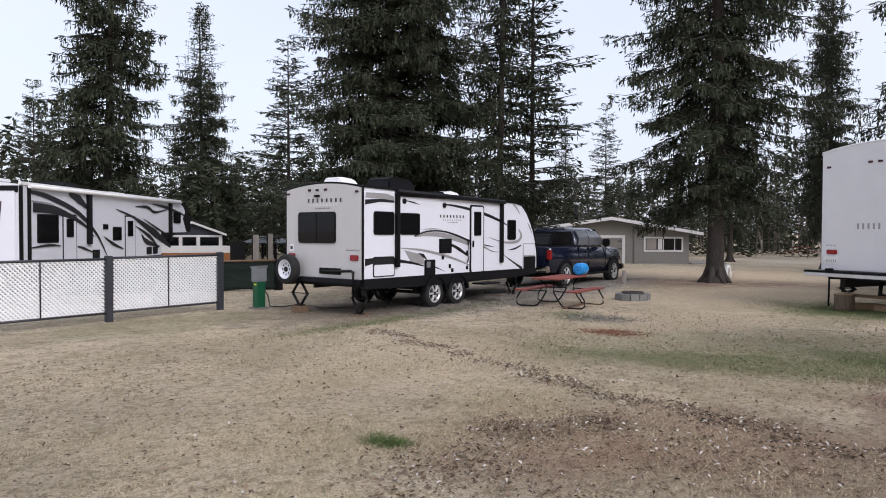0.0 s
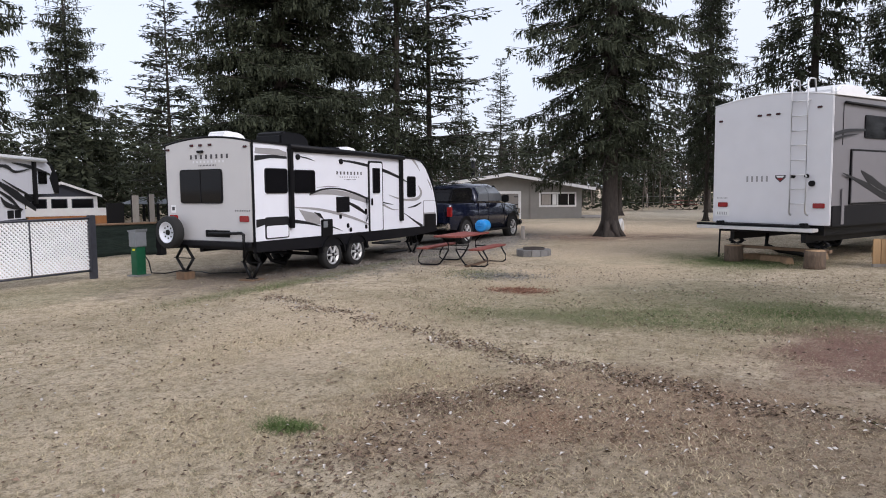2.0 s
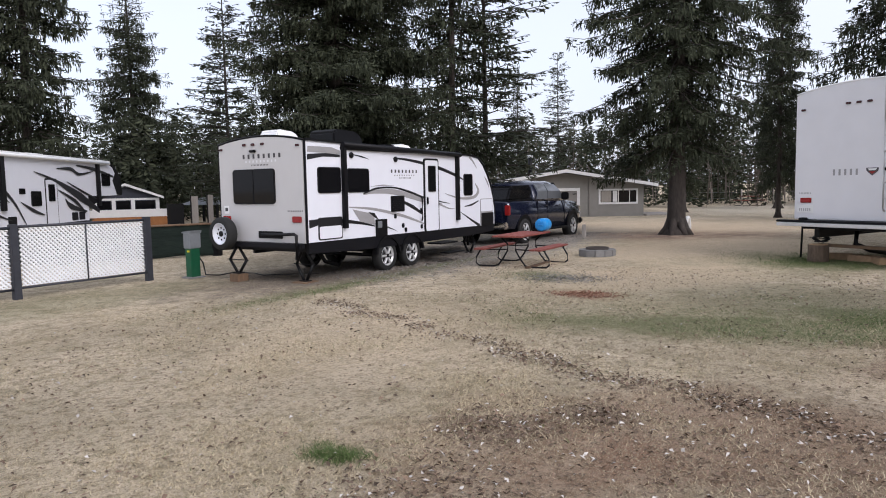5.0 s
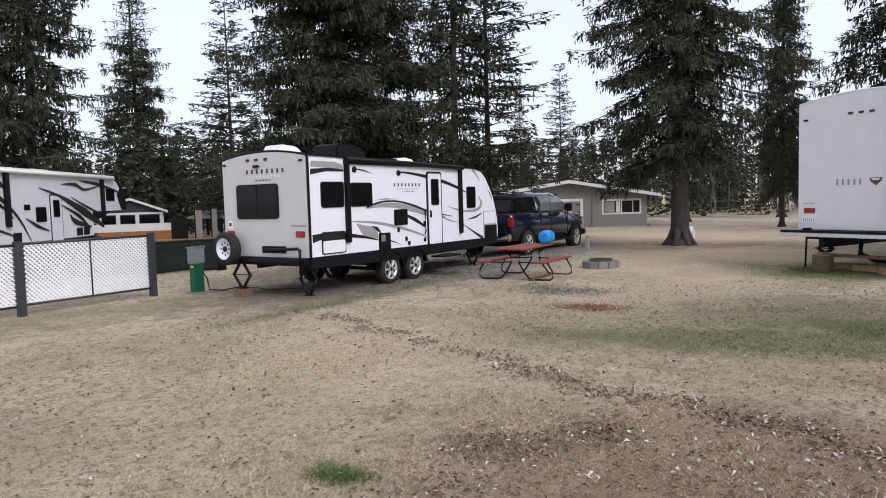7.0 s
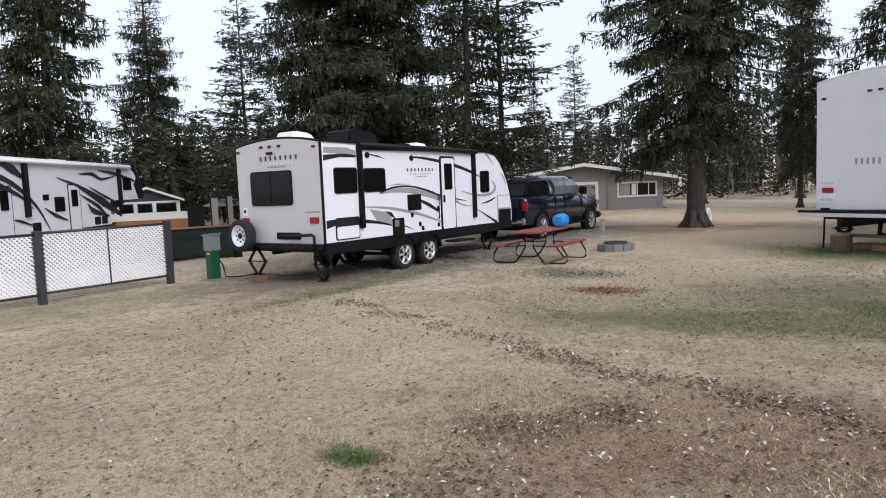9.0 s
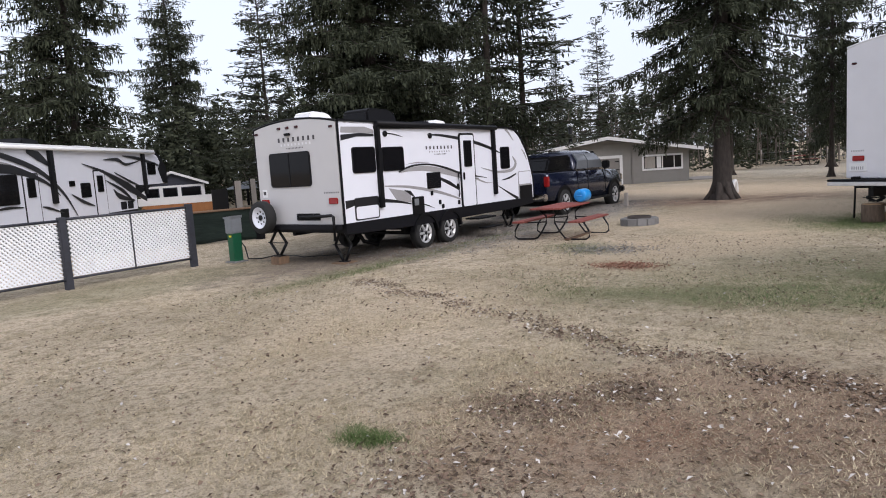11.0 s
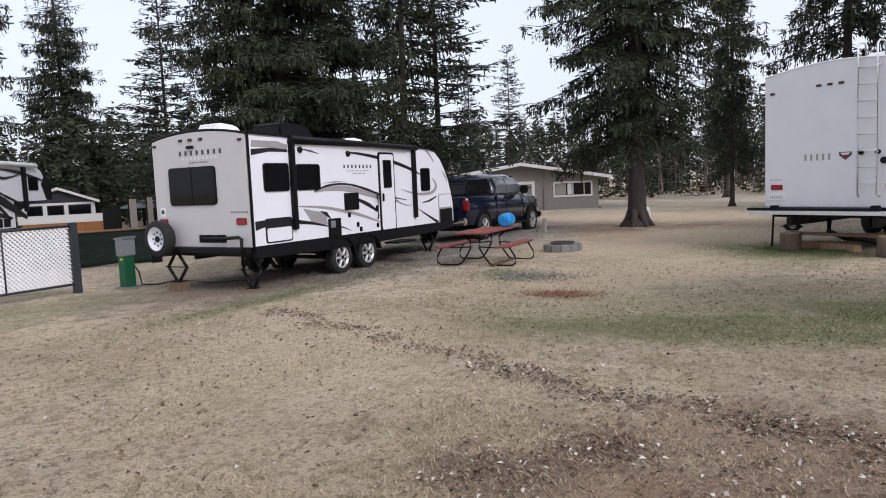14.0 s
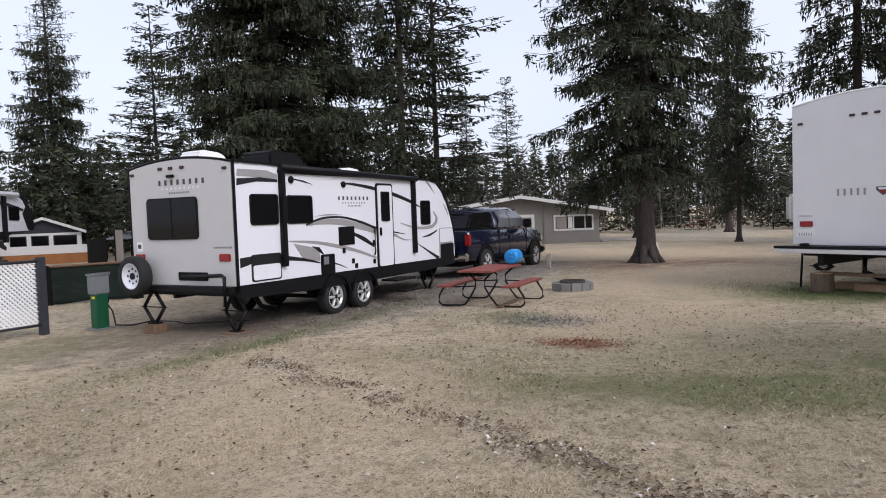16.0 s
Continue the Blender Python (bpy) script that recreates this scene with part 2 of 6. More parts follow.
# centre, radii, turn, kind, strength of the patches in the lawn
PATCHES = [
    (7.0, 0.6, 7.5, 2.3, 0, "stone", 0.85), (13.0, 1.0, 4.5, 2.6, 0, "stone", 0.7), (2.4, -4.2, 0.5, 0.9, -30, "stone", 0.75),
    # Soil patch at (3.8, 1.0) paints shade onto the ground under the travel trailer.
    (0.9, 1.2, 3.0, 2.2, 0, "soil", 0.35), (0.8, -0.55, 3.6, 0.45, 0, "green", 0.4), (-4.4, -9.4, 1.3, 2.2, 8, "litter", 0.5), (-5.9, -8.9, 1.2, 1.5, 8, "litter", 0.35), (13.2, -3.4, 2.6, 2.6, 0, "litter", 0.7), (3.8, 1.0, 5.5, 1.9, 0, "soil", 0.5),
    (-0.9, -8.0, 0.7, 3.0, 12, "green", 0.75), (0.3, -9.4, 0.8, 1.3, 0, "green", 0.8), (1.2, -7.2, 1.8, 2.6, 0, "green", 0.4),
    (6.6, -8.0, 1.4, 1.6, 0, "green", 0.95), (2.6, -3.9, 0.6, 1.0, -30, "green", 0.5), (5.0, -6.5, 2.5, 2.0, 0, "green", 0.3),
    (-6.2, -6.27, 0.16, 0.24, 0, "green", 0.6), (-3.0, 2.6, 2.5, 1.2, 0, "green", 0.4),
    (0.75, -5.25, 0.32, 0.5, -20, "red", 0.6), (-4.6, -8.2, 0.9, 1.5, 10, "red", 0.4), (-5.6, -7.3, 0.8, 1.0, 10, "red", 0.4),
    (-2.0, -10.8, 1.5, 1.5, 0, "mulch", 0.9),
    (13.4, -3.6, 1.7, 3.2, 0, "mulch", 0.5), (14.0, -6.0, 1.2, 2.0, 0, "soil", 0.3), (9.0, -4.2, 2.0, 1.2, 0, "soil", 0.3),
    (-5.2, -7.0, 0.35, 0.45, 0, "soil", 0.45), (-4.6, -7.5, 0.25, 0.35, 0, "soil", 0.45),
    (3.2, -5.6, 2.4, 1.6, -25, "pale", 0.6), (-3.2, -4.0, 2.2, 1.4, 20, "pale", 0.35), (9.0, -5.5, 3.5, 2.6, 0, "pale", 0.65), (20, -3.5, 6, 7, 0, "pale", 0.55),
    (26, -6, 7, 1.2, 20, "road", 0.7), (42, -1, 9, 4, 0, "road", 0.8), (17, -0.5, 3, 5, 0, "pale", 0.5), (17, 20, 10, 8, 0, "road", 0.4), (8.0, 6.5, 5, 1.8, 30, "soil", 0.4),
]
M_LAWN = ground_material()


def axis_steps(lo, hi, step):
    far = [60, 90, 140, 220, 400, 800, 1600]
    near = np.arange(lo, hi + 1e-6, step)
    return np.concatenate([[lo - f for f in far[::-1]], near, [hi + f for f in far]])


xs, ys = axis_steps(-16, 34, 0.25), axis_steps(-24, 24, 0.25)
gv = []
for x in xs:
    for y in ys:
        bump = 0.018 * noise.noise(Vector((x * 0.7, y * 0.7, 3))) + 0.008 * noise.noise(Vector((x * 2.5, y * 2.5, 7))) if -20 < x < 40 and -26 < y < 26 else 0
        gv.append((x, y, gz(x, y) + bump))
ny = len(ys)
gf = [(i * ny + j, (i + 1) * ny + j, (i + 1) * ny + j + 1, i * ny + j + 1) for i in range(len(xs) - 1) for j in range(ny - 1)]
gm = bpy.data.meshes.new("ground")
gm.from_pydata(gv, [], gf)
gm.polygons.foreach_set("use_smooth", [True] * len(gm.polygons))
gm.materials.append(M_LAWN)
tagged(new("ground", gm), "dry straw-coloured lawn with green and bare patches", "ground", kind="structure")


# ---------------------------------------------------------------- building helpers
def part(name, bm, material, parent=None, label=""):
    me = bpy.data.meshes.new(name)
    bm.to_mesh(me)
    bm.free()
    me.materials.append(material)
    ob = new(name, me)
    if parent:
        ob.parent = parent
    return tagged(ob, label)


def thing(name, m, label, category, group="", kind=""):
    ob = new(name)
    ob.matrix_basis = m
    return tagged(ob, label, category, group, kind)


def box(x0, x1, y0, y1, z0, z1, bevel=0.0, bm=None, seg=2):
    own = bmesh.new()
    bmesh.ops.create_cube(own, size=1)
    for v in own.verts:
        v.co = Vector((x0 + (v.co.x + 0.5) * (x1 - x0), y0 + (v.co.y + 0.5) * (y1 - y0), z0 + (v.co.z + 0.5) * (z1 - z0)))
    if bevel:
        bmesh.ops.bevel(own, geom=own.edges[:], offset=bevel, segments=seg, affect='EDGES', clamp_overlap=True)
    return join(bm, own)


def join(bm, own):
    if bm is None:
        return own
    me = bpy.data.meshes.new("tmp")
    own.to_mesh(me)
    own.free()
    bm.from_mesh(me)
    bpy.data.meshes.remove(me)
    return bm


def tube(pts, r, bm=None, sides=8, taper=None, caps=True):
    own = bmesh.new()
    pts = [Vector(p) for p in pts]
    rings = []
    up = Vector((0, 0, 1))
    for i, p in enumerate(pts):
        d = (pts[min(i + 1, len(pts) - 1)] - pts[max(i - 1, 0)]).normalized()
        a = d.cross(up)
        a = d.cross(Vector((1, 0, 0))) if a.length < 1e-3 else a
        a.normalize()
        b = d.cross(a)
        rr = float(r if taper is None else taper[i])
        rings.append([own.verts.new(p + rr * (math.cos(2 * math.pi * k / sides) * a + math.sin(2 * math.pi * k / sides) * b)) for k in range(sides)])
    for q, s in zip(rings, rings[1:]):
        for k in range(sides):
            own.faces.new((q[k], q[(k + 1) % sides], s[(k + 1) % sides], s[k])).smooth = True
    if caps:
        own.faces.new(rings[0])
        own.faces.new(rings[-1][::-1])
    bmesh.ops.recalc_face_normals(own, faces=own.faces[:])
    return join(bm, own)


def prism(poly, axis, a, b, bm=None, bevel=0.0):
    """A flat outline pushed along one axis from a to b. The outline gives the two other coordinates in order."""
    own = bmesh.new()

    def at(p, c):
        return {"x": (c, p[0], p[1]), "y": (p[0], c, p[1]), "z": (p[0], p[1], c)}[axis]
    lo, hi = [own.verts.new(at(p, a)) for p in poly], [own.verts.new(at(p, b)) for p in poly]
    own.faces.new(lo)
    own.faces.new(hi)
    for i in range(len(poly)):
        j = (i + 1) % len(poly)
        own.faces.new((lo[i], lo[j], hi[j], hi[i]))
    bmesh.ops.recalc_face_normals(own, faces=own.faces[:])
    if bevel:
        bmesh.ops.bevel(own, geom=own.edges[:], offset=bevel, segments=2, affect='EDGES', clamp_overlap=True)
    return join(bm, own)


def rounded(x0, x1, z0, z1, r, n=4):
    out = []
    for cx, cz, a0 in ((x1 - r, z1 - r, 0), (x0 + r, z1 - r, 90), (x0 + r, z0 + r, 180), (x1 - r, z0 + r, 270)):
        for k in range(n + 1):
            a = radians(a0 + 90 * k / n)
            out.append((cx + r * math.cos(a), cz + r * math.sin(a)))
    return out


def swoosh(pts, widths, sub=5):
    """A tapering curved stripe's outline along a centre line."""
    p = [Vector((*q, 0)) for q in pts]
    centre, wid = [], []
    for i in range(len(p) - 1):
        a, b, c, d = p[max(i - 1, 0)], p[i], p[i + 1], p[min(i + 2, len(p) - 1)]
        for k in range(sub + (i == len(p) - 2)):
            t = k / sub
            centre.append(0.5 * (2 * b + (c - a) * t + (2 * a - 5 * b + 4 * c - d) * t * t + (3 * b - a - 3 * c + d) * t ** 3))
            wid.append(widths[i] + (widths[i + 1] - widths[i]) * t)
    left, right = [], []
    for i, q in enumerate(centre):
        d = (centre[min(i + 1, len(centre) - 1)] - centre[max(i - 1, 0)]).normalized()
        s = Vector((-d.y, d.x, 0)) * max(wid[i], 0.006) / 2
        left.append((q + s)[:2])
        right.append((q - s)[:2])
    return left, right


def stripe(pts, widths, axis, a, b, bm=None):
    left, right = swoosh(pts, widths)
    own = bmesh.new()

    def at(p, c):
        return {"x": (c, p[0], p[1]), "y": (p[0], c, p[1])}[axis]
    rows = [[own.verts.new(at(q, c)) for q in (l, r) for c in (a, b)] for l, r in zip(left, right)]
    for u, v in zip(rows, rows[1:]):
        for i, j in ((0, 1), (1, 3), (3, 2), (2, 0)):
            own.faces.new((u[i], u[j], v[j], v[i]))
    own.faces.new([rows[0][i] for i in (0, 1, 3, 2)])
    own.faces.new([rows[-1][i] for i in (0, 2, 3, 1)])
    bmesh.ops.recalc_face_normals(own, faces=own.faces[:])
    return join(bm, own)


def lathe(profile, axis="y", centre=(0, 0, 0), sides=24, bm=None, caps=True):
    """(radius, offset) pairs spun round an axis."""
    own = bmesh.new()
    rings = []
    for r, o in profile:
        ring = []
        for k in range(sides):
            a = 2 * math.pi * k / sides
            c, s = r * math.cos(a), r * math.sin(a)
            ring.append(own.verts.new({"y": (c, o, s), "x": (o, c, s), "z": (c, s, o)}[axis]))
        rings.append(ring)
    for q, s in zip(rings, rings[1:]):
        for k in range(sides):
            own.faces.new((q[k], q[(k + 1) % sides], s[(k + 1) % sides], s[k])).smooth = True
    if caps:
        own.faces.new(rings[0])
        own.faces.new(rings[-1])
    bmesh.ops.recalc_face_normals(own, faces=own.faces[:])
    bmesh.ops.translate(own, verts=own.verts[:], vec=centre)
    return join(bm, own)


def wheel(parent, x, y, z, r, w, side=-1, rim_mat=None, spokes=6, axis="y"):
    """Tyre, and a rim with spokes and hub cap; side: to which side the rim looks."""
    c = (x, y, z)
    ty = part("tyre", lathe([(r * 0.66, -w / 2), (r * 0.93, -w / 2), (r, -w * 0.32), (r, w * 0.32), (r * 0.93, w / 2), (r * 0.66, w / 2)], axis, c, 28, None, False), M_RUBBER, parent)
    o = side * w * 0.42
    rm = lathe([(r * 0.67, o * 0.4), (r * 0.67, o * 1.12), (r * 0.6, o * 1.12), (r * 0.56, o * 0.6), (r * 0.1, o * 0.55)], axis, c, 28)
    rim = part("rim", rm, rim_mat or M_ALU, ty)
    if not spokes:
        for k in range(8):
            a = 2 * math.pi * k / 8
            u, h = r * 0.36 * math.cos(a), r * 0.36 * math.sin(a)
            part("vent_hole", lathe([(r * 0.06, o * 0.5), (r * 0.06, o * 0.62)], axis, (x + u, y, z + h) if axis == "y" else (x, y + u, z + h), 10), M_DARK, ty)
        part("hub_cap", lathe([(r * 0.17, 0), (r * 0.17, o * 0.8), (r * 0.1, o * 0.95)], axis, c, 14), M_DARK, ty)
        return ty
    # Dark backing added for the shade in the openings between the spokes.
    part("spoke_backing", lathe([(r * 0.55, o * 0.62), (r * 0.55, o * 0.7), (r * 0.05, o * 0.7)], axis, c, 24), M_DARK, ty)
    sp = bmesh.new()
    for k in range(spokes):
        a = 2 * math.pi * k / spokes
        one = box(r * 0.12, r * 0.6, -0.03, 0.03, -r * 0.07, r * 0.07, 0.012)
        one.transform(Matrix.Rotation(a, 4, 'Y'))
        if axis == "x":
            one.transform(Matrix.Rotation(radians(90), 4, 'Z'))
        off = Vector((x, y + o, z)) if axis == "y" else Vector((x + o, y, z))
        one.transform(Matrix.Translation(off))
        join(sp, one)
    part("spokes", sp, rim_mat or M_ALU, ty)
    part("hub_cap", lathe([(r * 0.17, 0), (r * 0.17, o * 1.1), (r * 0.1, o * 1.25)], axis, c, 14), M_DARK, ty)
    return ty


def window(parent, x0, x1, z0, z1, y, out=-1, axis="y", r=0.06, mullion=False, name="window", frame_mat=None):
    """A window with rounded corners and its black frame on a side plane."""
    fr = part(name, prism(rounded(x0, x1, z0, z1, r), axis, y, y + out * 0.022), frame_mat or M_BLACK, parent)
    t = 0.022
    part("pane", prism(rounded(x0 + t, x1 - t, z0 + t, z1 - t, max(r - t, 0.01)), axis, y + out * 0.018, y + out * 0.027), M_GLASS, fr)
    if mullion:
        xm = (x0 + x1) / 2
        part("mullion", box(xm - 0.012, xm + 0.012, *sorted((y + out * 0.02, y + out * 0.034)), z0 + t, z1 - t) if axis == "y" else
             box(*sorted((y + out * 0.02, y + out * 0.034)), xm - 0.012, xm + 0.012, z0 + t, z1 - t), M_BLACK, fr)
    return fr


def hull(stations, width, arch, bm=None, steps=8, r=0.05):
    """A caravan body: (x, bottom, side top) stations lofted, with an arched roof."""
    own = bmesh.new()
    rings = []
    for x, zb, zt in stations:
        ring = [(x, 0, zb), (x, 0, zt - r)]
        for k in range(steps + 1):
            u = k / steps
            ring.append((x, width * (0.008 + 0.984 * u), zt - r * 0.15 + arch * (1 - (2 * u - 1) ** 2)))
        ring += [(x, width, zt - r), (x, width, zb)]
        rings.append([own.verts.new(c) for c in ring])
    n = len(rings[0])
    for q, s in zip(rings, rings[1:]):
        for k in range(n):
            own.faces.new((q[k], q[(k + 1) % n], s[(k + 1) % n], s[k]))
    own.faces.new(rings[0])
    own.faces.new(rings[-1])
    bmesh.ops.recalc_face_normals(own, faces=own.faces[:])
    return join(bm, own)


def scissor_jack(parent, x, y, z0, z1, along="y", s=0.17):
    """A diamond of four steel arms with a screw."""
    bm = bmesh.new()
    m = (z0 + z1) / 2

    def P(u, z):
        return (x, y + u, z) if along == "y" else (x + u, y, z)
    for u0, za, u1, zb in ((-0.03, z1, -s, m), (0.03, z1, s, m), (-s, m, -0.03, z0), (s, m, 0.03, z0)):
        tube([P(u0, za), P(u1, zb)], 0.03, bm, 6)
    tube([P(-s - 0.05, m), P(s + 0.08, m)], 0.01, bm, 6)
    box(x - 0.07, x + 0.07, y - 0.1, y + 0.1, z0 - 0.01, z0 + 0.015, 0, bm)
    return part("scissor_jack", bm, M_DARK, parent)


def letter_bars(parent, x0, x1, z0, z1, plane, out, axis, material, n=8, name="lettering"):
    """A row of plain upright bars of the size of a word."""
    bm = bmesh.new()
    step = (x1 - x0) / n
    lo, hi = sorted((plane, plane + out * 0.004))
    for i in range(n):
        a, b = x0 + i * step + step * 0.32, x0 + (i + 1) * step - step * 0.32
        if axis == "y":
            box(a, b, lo, hi, z0, z1, 0, bm)
        else:
            box(lo, hi, a, b, z0, z1, 0, bm)
    return tagged(part(name, bm, material, parent), kind="stuff")


# ---------------------------------------------------------------- travel trailer
def travel_trailer():
    t = thing("travel_trailer", pose(0, 0, 0), "white travel trailer with grey rear wall and black graphics", "travel trailer")
    W = 2.44
    st = [(0.0, 0.80, 2.76), (2.0, 0.795, 2.72), (4.0, 0.79, 2.68), (6.0, 0.78, 2.62), (6.35, 0.78, 2.56), (6.6, 0.78, 2.38), (6.8, 0.78, 2.14), (6.96, 0.78, 1.88), (7.08, 0.78, 1.6), (7.16, 0.78, 1.3), (7.18, 0.78, 0.95), (7.16, 0.78, 0.80)]
    part("body", hull(st, W, 0.13), M_WHITE, t)
    # rear wall, proud of the body, with an arched top
    arch = [(W * k / 10, 2.735 + 0.125 * (1 - (2 * k / 10 - 1) ** 2)) for k in range(11)]
    part("rear_panel", prism([(0.03, 0.80)] + [(min(max(y, 0.03), W - 0.03), z) for y, z in arch] + [(W - 0.03, 0.80)], "x", -0.035, 0.0, bevel=0.008), M_BEIGE, t, "grey-beige rear wall panel")
    trim = tube([(-0.02, y, z + 0.022) for y, z in arch], 0.022, sides=6)
    part("roof_trim", trim, M_BLACK, t)
    for y in (0.004, W - 0.004):
        part("corner_trim", box(-0.03, 0.025, y - 0.012, y + 0.012, 0.80, 2.74, 0.006), M_DECK, t)
    part("roof_edge", prism([(0, 2.745), (6.0, 2.605), (6.34, 2.55), (6.34, 2.585), (6.0, 2.64), (0, 2.785)], "y", -0.03, 0.012), M_BLACK, t)
    nose = [(6.34, 2.585), (6.62, 2.41), (6.83, 2.16), (6.99, 1.9), (7.11, 1.6), (7.19, 1.3), (7.21, 0.95)]
    part("nose_trim", tube([(x - 0.005, -0.005, z - 0.01) for x, z in nose], 0.018, sides=6), M_BLACK, t)
    # chassis and skirt
    part("skirt", prism([(0.02, 0.60), (0.02, 0.81), (7.15, 0.79), (7.15, 0.62), (5.9, 0.56), (3.75, 0.55), (1.75, 0.55)], "y", -0.012, 0.06, bevel=0.005), M_DECK, t)
    part("skirt", prism([(0.02, 0.60), (0.02, 0.81), (7.15, 0.79), (7.15, 0.62), (5.9, 0.56), (1.75, 0.55)], "y", W - 0.06, W + 0.012, bevel=0.005), M_DECK, t)
    part("underbody", box(0.1, 7.0, 0.1, W - 0.1, 0.62, 0.80), M_BLACK, t)
    for y in (0.55, W - 0.55):
        part("frame_rail", box(0.35, 7.3, y - 0.04, y + 0.04, 0.52, 0.62), M_DARK, t)
    part("bumper", box(-0.16, -0.05, 0.02, W - 0.02, 0.70, 0.80, 0.012), M_DECK, t)
    part("hitch_bracket", tube([(-0.18, 0.12, 0.50), (-0.18, 0.12, 0.96), (-0.17, 0.2, 0.985), (-0.10, 0.75, 0.955), (-0.05, 1.2, 0.95)], 0.034, sides=6), M_DARK, t)
    for y in (0.55, W - 0.55):
        part("tongue", tube([(7.0, y, 0.55), (8.05, W / 2, 0.52)], 0.05, sides=6), M_DARK, t)
    part("coupler", tube([(8.0, W / 2, 0.53), (8.35, W / 2, 0.55)], 0.06, sides=8), M_DARK, t)
    part("propane_cover", box(7.25, 7.6, 0.85, 1.6, 0.6, 1.05, 0.08), M_BLACK, t)
    part("tongue_jack", tube([(7.75, W / 2, 0.12), (7.75, W / 2, 1.05)], 0.035), M_DARK, t)
    # axles, wheels and mudguards
    for x in (2.43, 3.33):
        part("axle", tube([(x, 0.2, 0.35), (x, W - 0.2, 0.35)], 0.04), M_DARK, t)
        for y, s in ((0.10, -1), (W - 0.10, 1)):
            wheel(t, x, y, gz(x, y) + 0.325, 0.335, 0.2, s, M_ALU, 6)
    for c in (2.43, 3.33):
        out = [(c + 0.44 * math.cos(a), 0.36 + 0.44 * math.sin(a)) for a in np.linspace(0.12, math.pi - 0.12, 12)]
        inn = [(c + 0.385 * math.cos(a), 0.36 + 0.385 * math.sin(a)) for a in np.linspace(math.pi - 0.12, 0.12, 12)]
        part("mudguard", prism(out + inn, "y", -0.045, 0.06), M_BLACK, t)
    part("wheel_well", box(1.95, 3.8, 0.22, 0.3, 0.4, 0.8), M_BLACK, t)
    # spare wheel on the rear bumper
    sp = wheel(t, -0.26, 2.10, 0.965, 0.335, 0.2, -1, M_WHITE, 0, "x")
    sp["label"] = "spare tyre on a white steel rim"
    part("spare_carrier", box(-0.2, -0.03, 2.05, 2.15, 0.75, 0.95), M_DARK, t)
    # rear wall details
    window(t, 0.78, 1.985, 1.555, 2.243, -0.035, -1, "x", 0.07, True, "rear_window")
    part("tail_light", box(-0.06, -0.03, 0.10, 0.345, 1.195, 1.315, 0.012), M_RED, t)
    part("tail_light", box(-0.06, -0.03, 2.1, 2.34, 1.195, 1.315, 0.012), M_RED, t)
    for y in (1.62, 1.37, 1.10):
        part("marker_lamp", box(-0.06, -0.03, y - 0.05, y + 0.05, 2.70, 2.75, 0.01), M_LAMP, t)
    for y in (0.15, 2.33):
        part("marker_lamp", box(-0.06, -0.03, y - 0.05, y + 0.05, 2.635, 2.68, 0.01), M_LAMP, t)
    part("camera_bracket", box(-0.10, -0.03, 1.28, 1.44, 2.57, 2.62, 0.015), M_BLACK, t)
    letter_bars(t, 0.565, 1.726, 2.45, 2.535, -0.035, -1, "x", M_INK, 8)
    letter_bars(t, 0.70, 1.64, 2.37, 2.415, -0.035, -1, "x", M_INKPALE, 9)
    letter_bars(t, 0.95, 1.45, 2.305, 2.335, -0.035, -1, "x", M_INK, 12)
    letter_bars(t, 0.06, 0.48, 1.40, 1.43, -0.035, -1, "x", M_INK, 9)
    part("plate_holder", box(-0.055, -0.03, 0.62, 1.30, 0.88, 1.02, 0.01), M_BLACK, t)
    for y in (0.82, 1.1):
        part("plate_light", box(-0.075, -0.05, y - 0.03, y + 0.03, 0.985, 1.02, 0.005), M_DARK, t)
    part("sticker", box(-0.04, -0.03, 2.16, 2.30, 1.36, 1.52), M_TRIM, t)
    part("sticker_print", box(-0.043, -0.036, 2.19, 2.27, 1.41, 1.48), M_INK, t)
    # side windows, doors, hatches
    window(t, 0.31, 0.96, 1.745, 2.25, 0, -1)
    window(t, 1.16, 1.84, 1.745, 2.235, 0, -1)
    window(t, 5.60, 6.02, 1.60, 2.15, 0, -1)
    fr = part("entry_door", prism(rounded(3.83, 4.45, 0.77, 2.50, 0.07), "y", 0.002, -0.02), M_BLACK, t, "white entry door in a black frame")
    part("door_panel", prism(rounded(3.88, 4.40, 0.80, 2.455, 0.05), "y", -0.015, -0.032), M_WHITE, fr)
    window(fr, 3.98, 4.28, 1.72, 2.33, -0.031, -1, r=0.03, name="door_window")
    part("door_handle", box(3.90, 3.97, -0.06, -0.03, 1.42, 1.60, 0.015), M_BLACK, fr)
    part("grab_handle", tube([(3.74, -0.01, 1.05), (3.68, -0.07, 1.12), (3.68, -0.07, 1.52), (3.76, -0.01, 1.62)], 0.016, sides=6), M_BLACK, t)
    st = part("entry_step", box(4.0, 4.75, -0.35, 0.05, 0.48, 0.52, 0.01), M_DARK, t)
    part("tread", box(4.02, 4.73, -0.55, -0.3, 0.27, 0.30, 0.01), M_DARK, st)
    hat = part("storage_hatch", prism(rounded(0.29, 0.98, 0.835, 1.275, 0.05), "y", 0.0, -0.012), M_DECAL_B, t, "storage hatch with a black rim")
    part("hatch_panel", prism(rounded(0.32, 0.95, 0.86, 1.10, 0.04), "y", -0.010, -0.018), M_WHITE, hat)
    fv = part("fridge_vent", prism(rounded(2.58, 3.06, 1.30, 1.65, 0.02), "y", 0, -0.018), M_BLACK, t)
    for k in range(7):
        part("slat", box(2.61, 3.03, -0.034, -0.016, 1.33 + k * 0.043, 1.352 + k * 0.043), M_DECK, fv)
